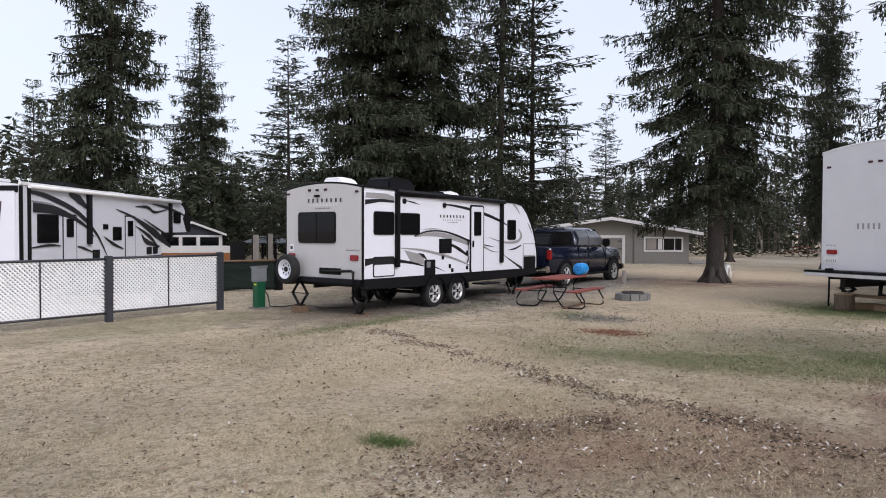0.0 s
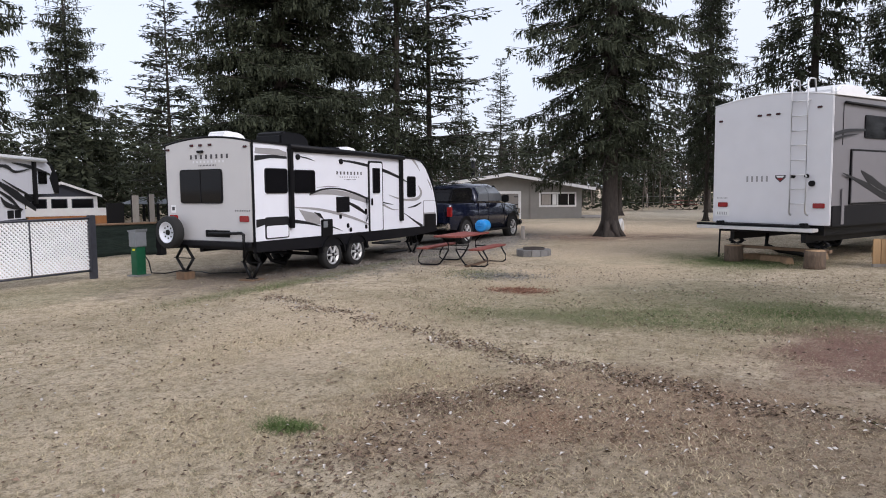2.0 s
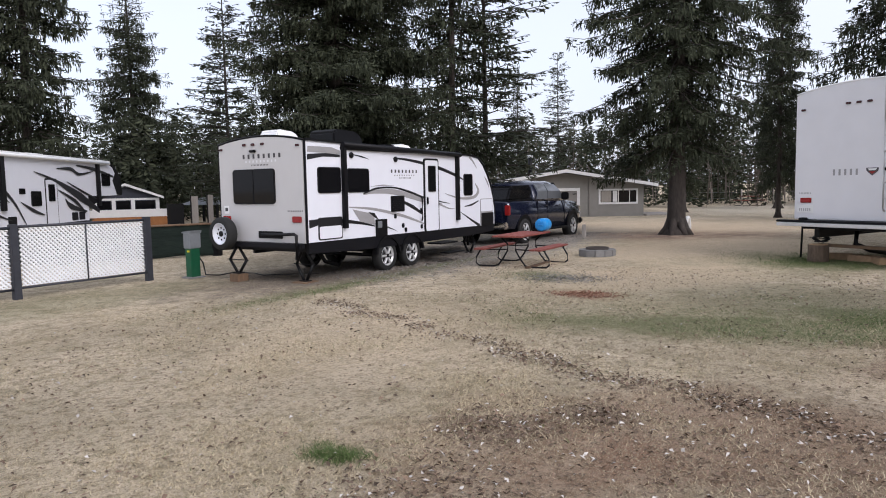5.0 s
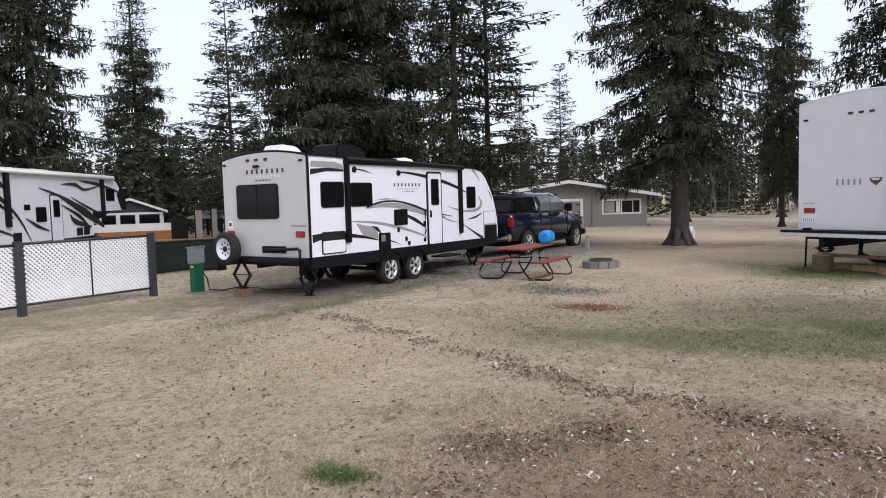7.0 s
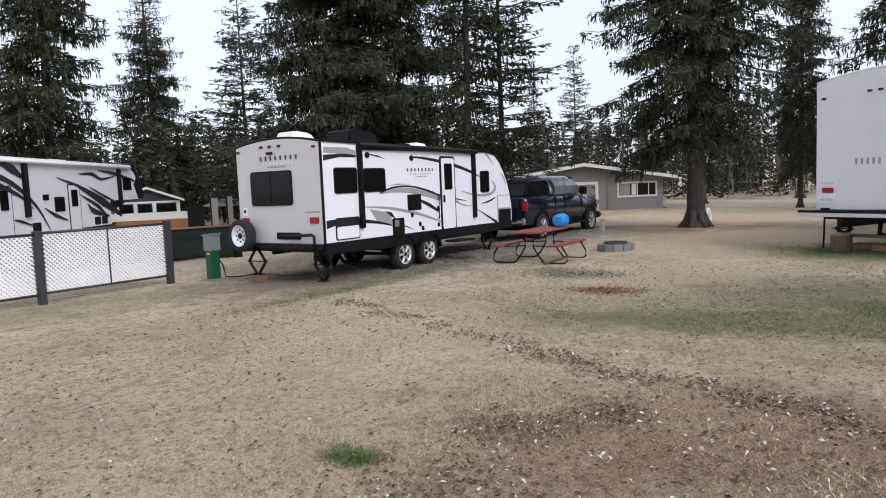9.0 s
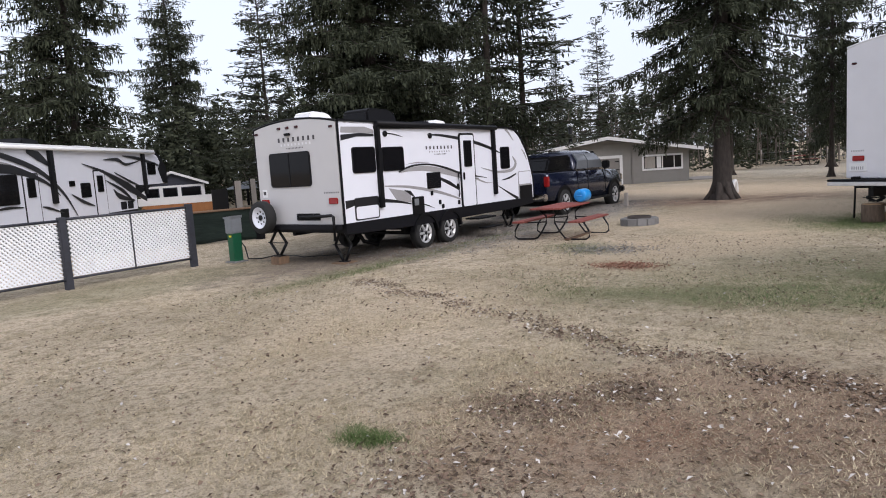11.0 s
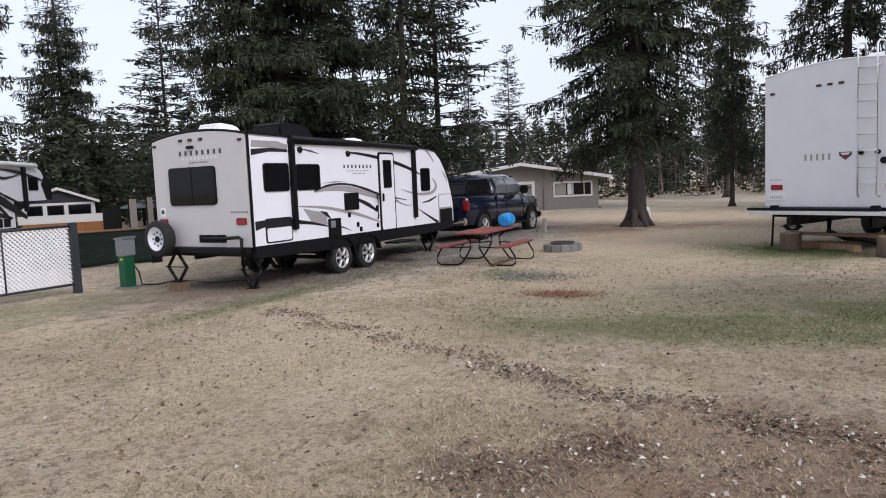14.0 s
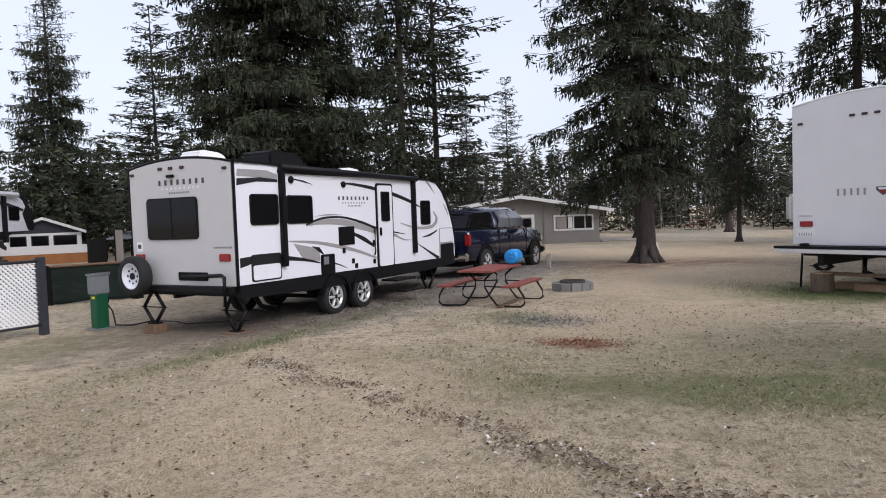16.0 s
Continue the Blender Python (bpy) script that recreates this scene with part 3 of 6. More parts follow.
    part("outside_kitchen_vent", box(2.02, 2.40, -0.04, 0.0, 0.78, 1.16, 0.01), M_BLACK, t)
    part("vent_cap", box(2.05, 2.20, -0.055, -0.04, 0.98, 1.12, 0.008), M_GALV, t)
    for x, z in ((1.30, 2.50), (2.77, 2.45)):
        part("speaker", lathe([(0.06, 0), (0.06, -0.03), (0.04, -0.04)], "y", (x, 0, z), 16), M_BLACK, t)
    for x, z in ((3.0, 0.98), (3.72, 0.92), (2.72, 1.2), (3.1, 0.88), (3.72, 1.3)):
        part("service_port", box(x - 0.045, x + 0.045, -0.02, 0, z - 0.05, z + 0.05, 0.012), M_DECK, t)
    nb = part("nose_locker", prism(rounded(6.42, 7.06, 0.78, 1.50, 0.05), "y", 0, -0.012), M_DECAL_G, t)
    part("locker_panel", prism(rounded(6.44, 7.04, 1.16, 1.48, 0.04), "y", -0.011, -0.018), M_WHITE, nb)
    part("battery_hatch", prism(rounded(6.46, 7.10, 0.78, 1.12, 0.02), "y", -0.011, -0.02), M_BLACK, nb)
    # awning with its arms
    aw = part("awning_roller", tube([(0.98, -0.075, 2.70), (5.35, -0.075, 2.615)], 0.055, sides=12), M_DECK, t, "rolled black awning")
    part("awning_rail", box(0.98, 5.35, -0.05, 0.0, 2.60, 2.66), M_BLACK, t)
    for x, zb in ((1.04, 1.03), (5.26, 0.99)):
        part("awning_arm", box(x - 0.055, x + 0.055, -0.085, 0.0, zb, 2.70, 0.012), M_BLACK, t)
    # graphics
    def decal(bm, m, name="graphic"):
        part(name, bm, m, t)
    y0, y1 = 0.002, -0.005
    decal(prism([(0.08, 2.64), (0.72, 2.64), (0.97, 2.58), (0.97, 2.51), (0.06, 2.53)], "y", y0, y1), M_DECAL_G)
    decal(prism([(0.06, 2.49), (0.56, 2.52), (0.97, 2.5), (0.97, 2.45), (0.48, 2.45), (0.05, 2.38)], "y", y0, y1), M_DECAL_B)
    decal(stripe([(1.39, 2.51), (1.63, 2.48), (1.87, 2.43)], (0.02, 0.03, 0.0), "y", y0, y1), M_DECAL_B)
    decal(stripe([(2.7, 2.47), (3.11, 2.46), (3.79, 2.39), (4.51, 2.28), (5.17, 2.13), (5.64, 1.99)], (0.02, 0.05, 0.07, 0.08, 0.07, 0.01), "y", y0, y1), M_DECAL_B)
    decal(stripe([(1.66, 1.70), (2.05, 1.75), (2.66, 1.74), (3.32, 1.63), (3.91, 1.50), (4.6, 1.42)], (0.02, 0.08, 0.12, 0.12, 0.08, 0.01), "y", y0, y1), M_DECAL_G)
    decal(stripe([(1.66, 1.715), (2.1, 1.82), (2.7, 1.83), (3.32, 1.72), (3.91, 1.57), (4.93, 1.42)], (0.03, 0.04, 0.035, 0.05, 0.05, 0.01), "y", y0, y1 - 0.002), M_DECAL_B)
    decal(stripe([(1.9, 1.86), (2.3, 1.885), (2.7, 1.875)], (0.0, 0.03, 0.0), "y", y0, y1), M_DECAL_G)
    decal(stripe([(1.19, 1.45), (1.92, 1.39), (2.7, 1.26), (3.36, 1.11), (4.21, 0.86)], (0.02, 0.055, 0.07, 0.055, 0.01), "y", y0, y1), M_DECAL_G)
    decal(stripe([(3.06, 1.5), (3.4, 1.38), (3.75, 1.22)], (0.06, 0.09, 0.05), "y", y0, y1), M_DECAL_B)
    decal(stripe([(4.45, 1.43), (4.9, 1.30), (5.2, 1.29)], (0.05, 0.03, 0.0), "y", y0, y1), M_DECAL_G)
    decal(prism([(1.31, 1.4), (1.99, 1.28), (2.01, 1.05), (1.55, 1.12)], "y", y0, y1), M_DECAL_G)
    decal(prism([(1.79, 1.33), (2.0, 1.3), (2.14, 1.15), (1.99, 1.21)], "y", y0, y1 - 0.002), M_DECAL_B)
    decal(prism([(0.05, 1.24), (0.29, 1.25), (0.29, 1.13), (0.05, 1.08)], "y", y0, y1), M_DECAL_B)
    decal(stripe([(0.99, 1.18), (1.55, 1.11), (2.01, 1.02)], (0.09, 0.055, 0.02), "y", y0, y1), M_DECAL_B)
    decal(stripe([(2.42, 0.98), (2.6, 0.93), (2.8, 0.86)], (0.03, 0.02, 0.0), "y", y0, y1), M_DECAL_B)
    decal(stripe([(4.73, 1.67), (5.41, 1.54), (6.09, 1.55), (6.33, 1.71), (6.18, 1.90)], (0.01, 0.05, 0.08, 0.1, 0.02), "y", y0, y1), M_DECAL_G)
    decal(stripe([(5.63, 1.32), (6.0, 1.36), (6.33, 1.45)], (0.01, 0.05, 0.03), "y", y0, y1), M_DECAL_B)
    decal(stripe([(5.43, 1.19), (5.97, 0.96), (6.38, 0.79)], (0.01, 0.05, 0.09), "y", y0, y1), M_DECAL_B)
    decal(stripe([(5.9, 2.6), (6.1, 2.46), (6.27, 2.3)], (0.08, 0.05, 0.01), "y", y0, y1), M_DECAL_G)
    decal(stripe([(6.66, 2.08), (6.8, 1.95), (6.9, 1.8)], (0.01, 0.06, 0.02), "y", y0, y1), M_DECAL_G)
    letter_bars(t, 2.57, 3.62, 2.155, 2.225, 0, -1, "y", M_INK, 8)
    letter_bars(t, 2.70, 3.5, 2.085, 2.115, 0, -1, "y", M_DECAL_G, 9)
    letter_bars(t, 2.9, 3.35, 2.03, 2.055, 0, -1, "y", M_INK, 10)
    # roof fittings
    part("roof_vent", prism([(0.25, 2.82), (0.9, 2.80), (0.85, 2.93), (0.72, 3.0), (0.35, 3.03), (0.27, 2.98)], "y", 1.0, 1.5, bevel=0.03), M_TRIM, t, "white roof vent cover")
    part("air_conditioner", prism([(1.75, 2.80), (2.75, 2.78), (2.68, 2.98), (2.5, 3.09), (1.85, 3.12), (1.75, 3.05)], "y", 0.85, 1.6, bevel=0.04), M_BLACK, t, "black roof air conditioner")
    part("roof_vent", box(3.6, 4.05, 0.95, 1.45, 2.76, 2.86, 0.03), M_DECK, t)
    part("roof_vent", prism([(4.15, 2.76), (4.7, 2.74), (4.66, 2.86), (4.3, 2.9)], "y", 0.95, 1.4, bevel=0.03), M_TRIM, t)
    part("antenna_base", box(5.3, 5.6, 0.9, 1.2, 2.70, 2.78, 0.02), M_DECK, t)
    # stabilisers
    g = gz(0.3, 2)
    part("jack_pad", box(-0.19, 0.09, 1.80, 2.06, g - 0.02, g + 0.15, 0.01), M_PLANK, t)
    scissor_jack(t, -0.05, 1.93, g + 0.165, 0.69, s=0.25)
    g = gz(0.3, 0.4)
    scissor_jack(t, 0.25, 0.35, g + 0.03, 0.70, s=0.22)
    part("jack_pad", box(0.05, 0.45, 0.17, 0.53, g - 0.02, g + 0.025, 0.01), M_PLANK, t)
    scissor_jack(t, 6.4, 0.35, gz(6.4, 0.3) + 0.01, 0.64)
    scissor_jack(t, 6.4, 2.05, gz(6.4, 2) + 0.01, 0.64)
    part("drain_hose", tube([(1.2, 0.9, 0.55), (1.3, 0.8, 0.3), (1.6, 0.7, 0.2), (2.0, 1.0, 0.25)], 0.045), M_BLACK, t)
    return t


travel_trailer()


# ---------------------------------------------------------------- fifth wheel with the grey side
def grey_fifth_wheel():
    ang = math.degrees(math.atan2(-0.436, 0.9))
    # local x runs forward from the rear, y to its left; origin under the rear wall's outer corner
    t = thing("fifth_wheel_trailer", pose(5.5, -9.8, 0, 0, 0, ang), "grey fifth wheel trailer with pale rear wall and ladder", "fifth wheel")
    W, L = 2.56, 10.5
    st = [(0.0, 1.02, 3.56), (3, 1.0, 3.6), (7.8, 1.0, 3.65), (7.82, 1.9, 3.65), (9.6, 1.9, 3.66), (10.1, 1.95, 3.4), (10.4, 2.1, 2.8), (10.45, 2.2, 2.4)]
    part("body", hull(st, W, 0.13), M_GREY, t)
    arch = [(W * k / 10, 3.54 + 0.14 * (1 - (2 * k / 10 - 1) ** 2)) for k in range(11)]
    part("rear_panel", prism([(0.0, 1.02)] + arch + [(W, 1.02)], "x", -0.05, 0.0, bevel=0.015), M_PALE, t, "pale grey rear wall panel")
    part("roof_trim", tube([(-0.03, y, z + 0.015) for y, z in arch], 0.02, sides=6), M_TRIM, t)
    part("roof_edge", prism([(-0.02, 3.55), (9.6, 3.65), (9.6, 3.71), (-0.02, 3.61)], "y", -0.035, 0.02), M_TRIM, t)

    def Y(s):
        return W - s
    for s0, s1 in ((0.14, 0.37), (2.23, 2.46)):
        part("tail_light", box(-0.08, -0.045, Y(s1), Y(s0), 1.36, 1.46, 0.01), M_RED, t)
    for s in (1.06, 1.26, 1.46):
        part("marker_lamp", box(-0.075, -0.045, Y(s) - 0.05, Y(s) + 0.05, 3.255, 3.30, 0.01), M_LAMP, t)
    for s in (0.16, 2.3):
        part("marker_lamp", box(-0.075, -0.045, Y(s) - 0.05, Y(s) + 0.05, 3.20 + 0.05 * s, 3.245 + 0.05 * s, 0.01), M_LAMP, t)
    part("licence_plate", box(-0.062, -0.048, Y(0.41), Y(0.07), 1.16, 1.32), M_TRIM, t, "white licence plate")
    letter_bars(t, Y(0.37), Y(0.11), 1.19, 1.25, -0.062, -1, "x", M_DECAL_G, 6)
    letter_bars(t, Y(1.31), Y(0.76), 1.90, 2.02, -0.05, -1, "x", M_DECAL_G, 5)
    letter_bars(t, Y(0.36), Y(0.10), 1.54, 1.57, -0.05, -1, "x", M_DECAL_G, 8)
    em = part("emblem", prism([(Y(1.43), 2.03), (Y(1.66), 2.03), (Y(1.65), 1.97), (Y(1.545), 1.88), (Y(1.44), 1.97)], "x", -0.05, -0.058), M_INK, t, "shield emblem")
    part("emblem_face", prism([(Y(1.46), 2.015), (Y(1.63), 2.015), (Y(1.60), 1.98), (Y(1.49), 1.98)], "x", -0.056, -0.062), M_TRIM, em)
    part("emblem_bar", prism([(Y(1.48), 1.965), (Y(1.61), 1.965), (Y(1.545), 1.91)], "x", -0.056, -0.062), M_RED, em)
    lad = part("ladder", tube([(-0.06, Y(1.78), 1.22), (-0.14, Y(1.80), 1.26), (-0.14, Y(1.78), 3.86), (-0.05, Y(1.78), 3.92), (0.12, Y(1.78), 3.92), (0.18, Y(1.78), 3.66)], 0.018, sides=8), M_ALU, t, "aluminium roof ladder")
    part("ladder_rail", tube([(-0.06, Y(2.13), 1.22), (-0.14, Y(2.12), 1.26), (-0.14, Y(2.10), 3.86), (-0.05, Y(2.10), 3.92), (0.12, Y(2.10), 3.92), (0.18, Y(2.10), 3.66)], 0.018, sides=8), M_ALU, lad)
    for k in range(8):
        part("rung", tube([(-0.14, Y(1.78), 1.45 + 0.29 * k), (-0.14, Y(2.11), 1.45 + 0.29 * k)], 0.013, sides=6), M_ALU, lad)
    for z in (2.0, 3.5):
        for s in (1.78, 2.11):
            part("standoff", tube([(-0.14, Y(s), z), (-0.05, Y(s), z)], 0.012, sides=6), M_ALU, lad)
    part("outlet", lathe([(0.06, 0), (0.06, -0.04)], "x", (-0.05, Y(2.2), 1.85), 14), M_BLACK, t)
    for s in (1.82, 2.1):
        part("clip", lathe([(0.04, 0), (0.04, -0.05)], "x", (-0.05, Y(s), 2.0), 12), M_BLACK, t)
    part("rear_step", box(-0.32, -0.06, 0.2, W + 0.22, 0.89, 0.96, 0.01), M_ALU, t, "aluminium rear step")
    part("bumper", box(-0.24, -0.06, 0.35, W + 0.28, 0.965, 1.01, 0.01), M_BLACK, t)
    for s in (0.25, 2.1):
        part("step_bracket", box(-0.2, -0.06, Y(s) - 0.06, Y(s) + 0.06, 1.0, 1.06, 0.01), M_BLACK, t)
    # camera-facing side
    window(t, 1.22, 2.2, 2.76, 3.23, 0, -1)
    so = part("slide_out", box(0.66, 2.88, -0.03, 0.0, 1.42, 2.53, 0.01), M_BLACK, t, "slide-out room with a black rim")
    part("slide_panel", box(0.70, 2.84, -0.04, -0.02, 1.46, 2.49, 0.008), M_GREY, so)
    part("skirt", box(0.0, 7.8, -0.02, 0.04, 1.0, 1.41, 0.01), M_DECK, t)
    for x in (0.32, 2.85):
        part("side_moulding", box(x, x + 0.14, -0.035, 0.0, 1.02, 1.75, 0.02), M_GREY, t)
    part("awning_arm", box(2.95, 3.12, -0.12, 0, 1.40, 3.60, 0.01), M_BLACK, t)
    part("awning_roller", tube([(2.9, -0.14, 3.52), (8.0, -0.14, 3.56)], 0.07), M_BLACK, t)
    part("awning_strut", tube([(0.34, -0.04, 3.42), (3.0, -0.06, 3.40)], 0.03, sides=6), M_BLACK, t)
    part("seam", box(0.33, 0.345, -0.01, 0, 2.6, 3.4), M_DECK, t)
    door = part("entry_door", prism(rounded(3.45, 4.2, 1.35, 3.05, 0.05), "y", 0, -0.018), M_BLACK, t)
    part("door_panel", prism(rounded(3.48, 4.17, 1.38, 3.02, 0.04), "y", -0.015, -0.026), M_GREY, door)
    window(t, 4.42, 5.2, 1.8, 2.2, 0, -1)
    for p, w, m in (([(-0.02, 2.80), (0.45, 2.88), (1.19, 2.92)], (0.07, 0.07, 0.04), M_DECAL_B), ([(-0.02, 2.70), (0.4, 2.78), (0.9, 2.83)], (0.05, 0.04, 0.01), M_DECAL_B),
                    ([(0.32, 2.05), (1.3, 1.81), (2.19, 1.56), (3.14, 1.42)], (0.01, 0.12, 0.14, 0.02), M_DECAL_B), ([(1.06, 2.1), (1.5, 1.9), (2.2, 1.68), (3.1, 1.52), (4.6, 1.43)], (0.02, 0.2, 0.16, 0.06, 0.01), M_DECAL_B),
                    ([(1.4, 1.86), (2.0, 1.68), (2.7, 1.52)], (0.0, 0.03, 0.0), M_DECAL_G)):
        part("graphic", stripe(p, w, "y", -0.036, -0.047), m, t)
    part("roof_air_conditioner", prism([(1.5, 3.66), (2.9, 3.68), (2.85, 3.9), (2.65, 4.0), (1.75, 3.98), (1.55, 3.85)], "y", 0.7, 1.5, bevel=0.05), M_TRIM, t, "white roof air conditioner")
    part("roof_pipe", tube([(0.7, 0.4, 3.6), (0.7, 0.4, 3.80)], 0.04), M_TRIM, t)
    part("roof_vent", box(0.6, 1.0, 1.6, 2.0, 3.64, 3.78, 0.03), M_TRIM, t)
    # running gear
    part("underbody", box(0.05, 7.7, 0.15, W - 0.15, 0.82, 1.02), M_BLACK, t)
    for y in (0.5, W - 0.5):
        part("frame_rail", box(-0.05, 7.8, y - 0.05, y + 0.05, 0.66, 0.83), M_DARK, t)
    for x in (4.2, 5.1):
        for y, s in ((0.16, -1), (W - 0.16, 1)):
            wheel(t, x, y, gz(7, -9) + 0.375, 0.38, 0.22, s, M_ALU, 6)
    for y in (0.35, W - 0.35):
        scissor_jack(t, 0.35, y, gz(6, -9) + 0.38, 0.68)
    part("landing_leg", tube([(0.1, W - 0.1, 0.9), (0.3, W + 0.05, 0.2)], 0.02), M_DARK, t)
    part("landing_leg", tube([(8.2, 0.6, 1.0), (8.2, 0.6, 0.17)], 0.06), M_DARK, t)
    part("landing_leg", tube([(8.2, 2.0, 1.0), (8.2, 2.0, 0.17)], 0.06), M_DARK, t)
    part("sewer_hose", tube([(0.4, 1.5, 0.85), (0.25, 1.45, 0.55), (0.5, 1.3, 0.42), (0.9, 1.1, 0.35), (1.5, 1.0, 0.22)], 0.05), M_BLACK, t)
    part("cross_beam", box(0.2, 0.32, 0.1, 2.2, 0.46, 0.52), M_PLANK, t)
    return t


grey_fifth_wheel()


# ---------------------------------------------------------------- fifth wheel with bold graphics behind the white fence
def white_fifth_wheel():
    t = thing("fifth_wheel_trailer", pose(-2.1, 11.6, 0, 0, 0, math.degrees(math.atan2(0.61, 0.79))), "white fifth wheel trailer with bold black graphics", "fifth wheel")
    W = 2.5
    st = [(0.0, 0.75, 3.15), (6, 0.75, 3.15), (10.0, 0.75, 3.15), (10.02, 1.75, 3.15), (12.1, 1.75, 3.12), (12.8, 1.76, 2.9), (13.3, 1.8, 2.5), (13.4, 1.85, 2.0)]
    part("body", hull(st, W, 0.08), M_WHITE, t)
    part("roof_edge", box(-0.05, 12.2, -0.05, 0.03, 3.12, 3.22, 0.01), M_TRIM, t)
    part("awning_roller", tube([(0.3, -0.10, 3.10), (12.0, -0.10, 3.10)], 0.06), M_TRIM, t)
    part("skirt", box(0.0, 10.0, -0.012, 0.05, 0.62, 0.80, 0.01), M_DECK, t)
    part("underbody", box(0.1, 10, 0.1, W - 0.1, 0.55, 0.76), M_BLACK, t)
    for x in (0.02, 0.42):
        part("ramp_trim", box(x - 0.08, x + 0.08, -0.03, 0.01, 0.85, 3.10, 0.01), M_BLACK, t)
    part("ramp_door", box(-0.05, 0.0, 0.12, W - 0.12, 0.85, 2.95, 0.02), M_WHITE, t)
    part("ramp_rim", box(-0.03, 0.0, 0.05, W - 0.05, 2.90, 3.10, 0.01), M_BLACK, t)
    part("emblem", prism([(0.5, 2.65), (1.6, 2.65), (1.5, 2.2), (1.05, 1.7), (0.55, 2.1)], "x", -0.06, -0.05), M_INK, t)
    part("emblem_bar", prism([(0.6, 2.35), (1.5, 2.4), (1.4, 2.2), (0.65, 2.15)], "x", -0.065, -0.055), M_TRIM, t)
    window(t, 0.82, 1.97, 1.43, 2.31, 0, -1)
    window(t, 5.59, 6.27, 1.45, 1.96, 0, -1)
    window(t, 11.35, 12.2, 2.16, 2.69, 0, -1)
    window(t, 4.86, 5.22, 1.86, 2.05, 0, -1, r=0.02, name="vent_window")
    for x0, x1, z1 in ((2.21, 3.06, 2.34), (6.56, 7.44, 2.40)):
        d = part("entry_door", prism(rounded(x0, x1, 0.72, z1, 0.06), "y", 0, -0.015), M_BLACK, t)
        part("door_panel", prism(rounded(x0 + 0.05, x1 - 0.05, 0.76, z1 - 0.05, 0.05), "y", -0.012, -0.024), M_WHITE, d)
        window(d, x0 + 0.2, x1 - 0.24, 1.6, 2.2, -0.023, -1, r=0.03, name="door_window")
    for x in (3.83, 10.92):
        part("awning_arm", box(x - 0.12, x + 0.12, -0.1, 0, 1.35, 3.1, 0.01), M_BLACK, t)
    for p, w in (([(5.84, 2.62), (7.46, 2.29), (9.28, 1.72), (10.96, 1.12)], (0.02, 0.12, 0.34, 0.15)), ([(9.06, 2.93), (10.58, 2.83), (12.56, 2.56)], (0.03, 0.14, 0.08)),
                 ([(7.47, 2.77), (8.58, 2.78), (9.3, 2.6), (10.58, 2.75)], (0.02, 0.14, 0.1, 0.02)), ([(7.45, 2.01), (8.8, 1.57), (9.65, 1.1)], (0.02, 0.16, 0.05)),
                 ([(0.49, 2.95), (1.43, 2.84), (3.12, 2.41), (4.39, 1.68), (5.16, 0.85)], (0.10, 0.16, 0.16, 0.1, 0.02)), ([(0.6, 2.5), (1.96, 2.42), (3.42, 2.05), (4.2, 1.6)], (0.30, 0.24, 0.10, 0.02)),
                 ([(4.91, 1.6), (5.63, 1.32), (6.4, 1.13)], (0.02, 0.13, 0.03)), ([(0.51, 1.30), (1.4, 1.36), (2.1, 1.33)], (0.03, 0.08, 0.02)), ([(3.1, 1.29), (3.5, 1.22), (4.3, 1.02)], (0.03, 0.08, 0.02)),
                 ([(8.0, 1.67), (8.45, 1.38), (9.77, 1.15)], (0.02, 0.22, 0.05)), ([(2.6, 3.0), (3.2, 2.85), (3.7, 2.6)], (0.1, 0.3, 0.1)), ([(8.2, 2.3), (9.6, 1.9), (10.8, 1.62)], (0.02, 0.1, 0.02))):
        part("graphic", stripe(p, w, "y", -0.018, -0.027), M_DECAL_B, t)
    part("graphic", stripe([(0.55, 2.68), (1.6, 2.6), (3.0, 2.25)], (0.05, 0.08, 0.02), "y", 0.002, -0.006), M_DECAL_G, t)
    part("nose_cap", prism([(12.35, 3.16), (12.85, 2.95), (13.36, 2.5), (13.46, 2.0), (13.42, 1.75), (12.9, 1.8), (12.5, 2.4), (12.8, 2.7)], "y", -0.02, 0.3), M_BLACK, t)
    part("fender", prism([(11.9, 1.75), (10.0, 1.3), (10.0, 1.75)], "y", -0.01, 0.2), M_BLACK, t)
    part("air_conditioner", prism([(3.7, 3.2), (4.9, 3.2), (4.8, 3.45), (3.95, 3.5)], "y", 0.8, 1.7, bevel=0.04), M_BLACK, t)
    part("roof_vent", box(7.2, 8.4, 0.8, 1.6, 3.2, 3.34, 0.04), M_TRIM, t)
    part("roof_vent", box(-0.0, 0.6, 0.6, 1.2, 3.2, 3.32, 0.04), M_TRIM, t)
    for x in (4.6, 5.6):
        for y, s in ((0.13, -1), (W - 0.13, 1)):
            wheel(t, x, y, 0.36, 0.39, 0.24, s, M_ALU, 6)
    part("generator_hatch", box(4.1, 4.6, -0.02, 0, 0.85, 1.15, 0.01), M_BLACK, t)
    for x in (9.0, 9.6):
        part("hatch", prism(rounded(x - 0.5, x, 0.85, 1.15, 0.04), "y", 0, -0.012), M_DECK, t)
    for y in (0.5, 2.0):
        part("landing_leg", tube([(10.4, y, 1.75), (10.4, y, -0.05)], 0.07), M_DARK, t)
        part("rear_leg", tube([(0.5, y, 0.7), (0.5, y, gz(-2, 12) - 0.02)], 0.04), M_DARK, t)
    return t


white_fifth_wheel()


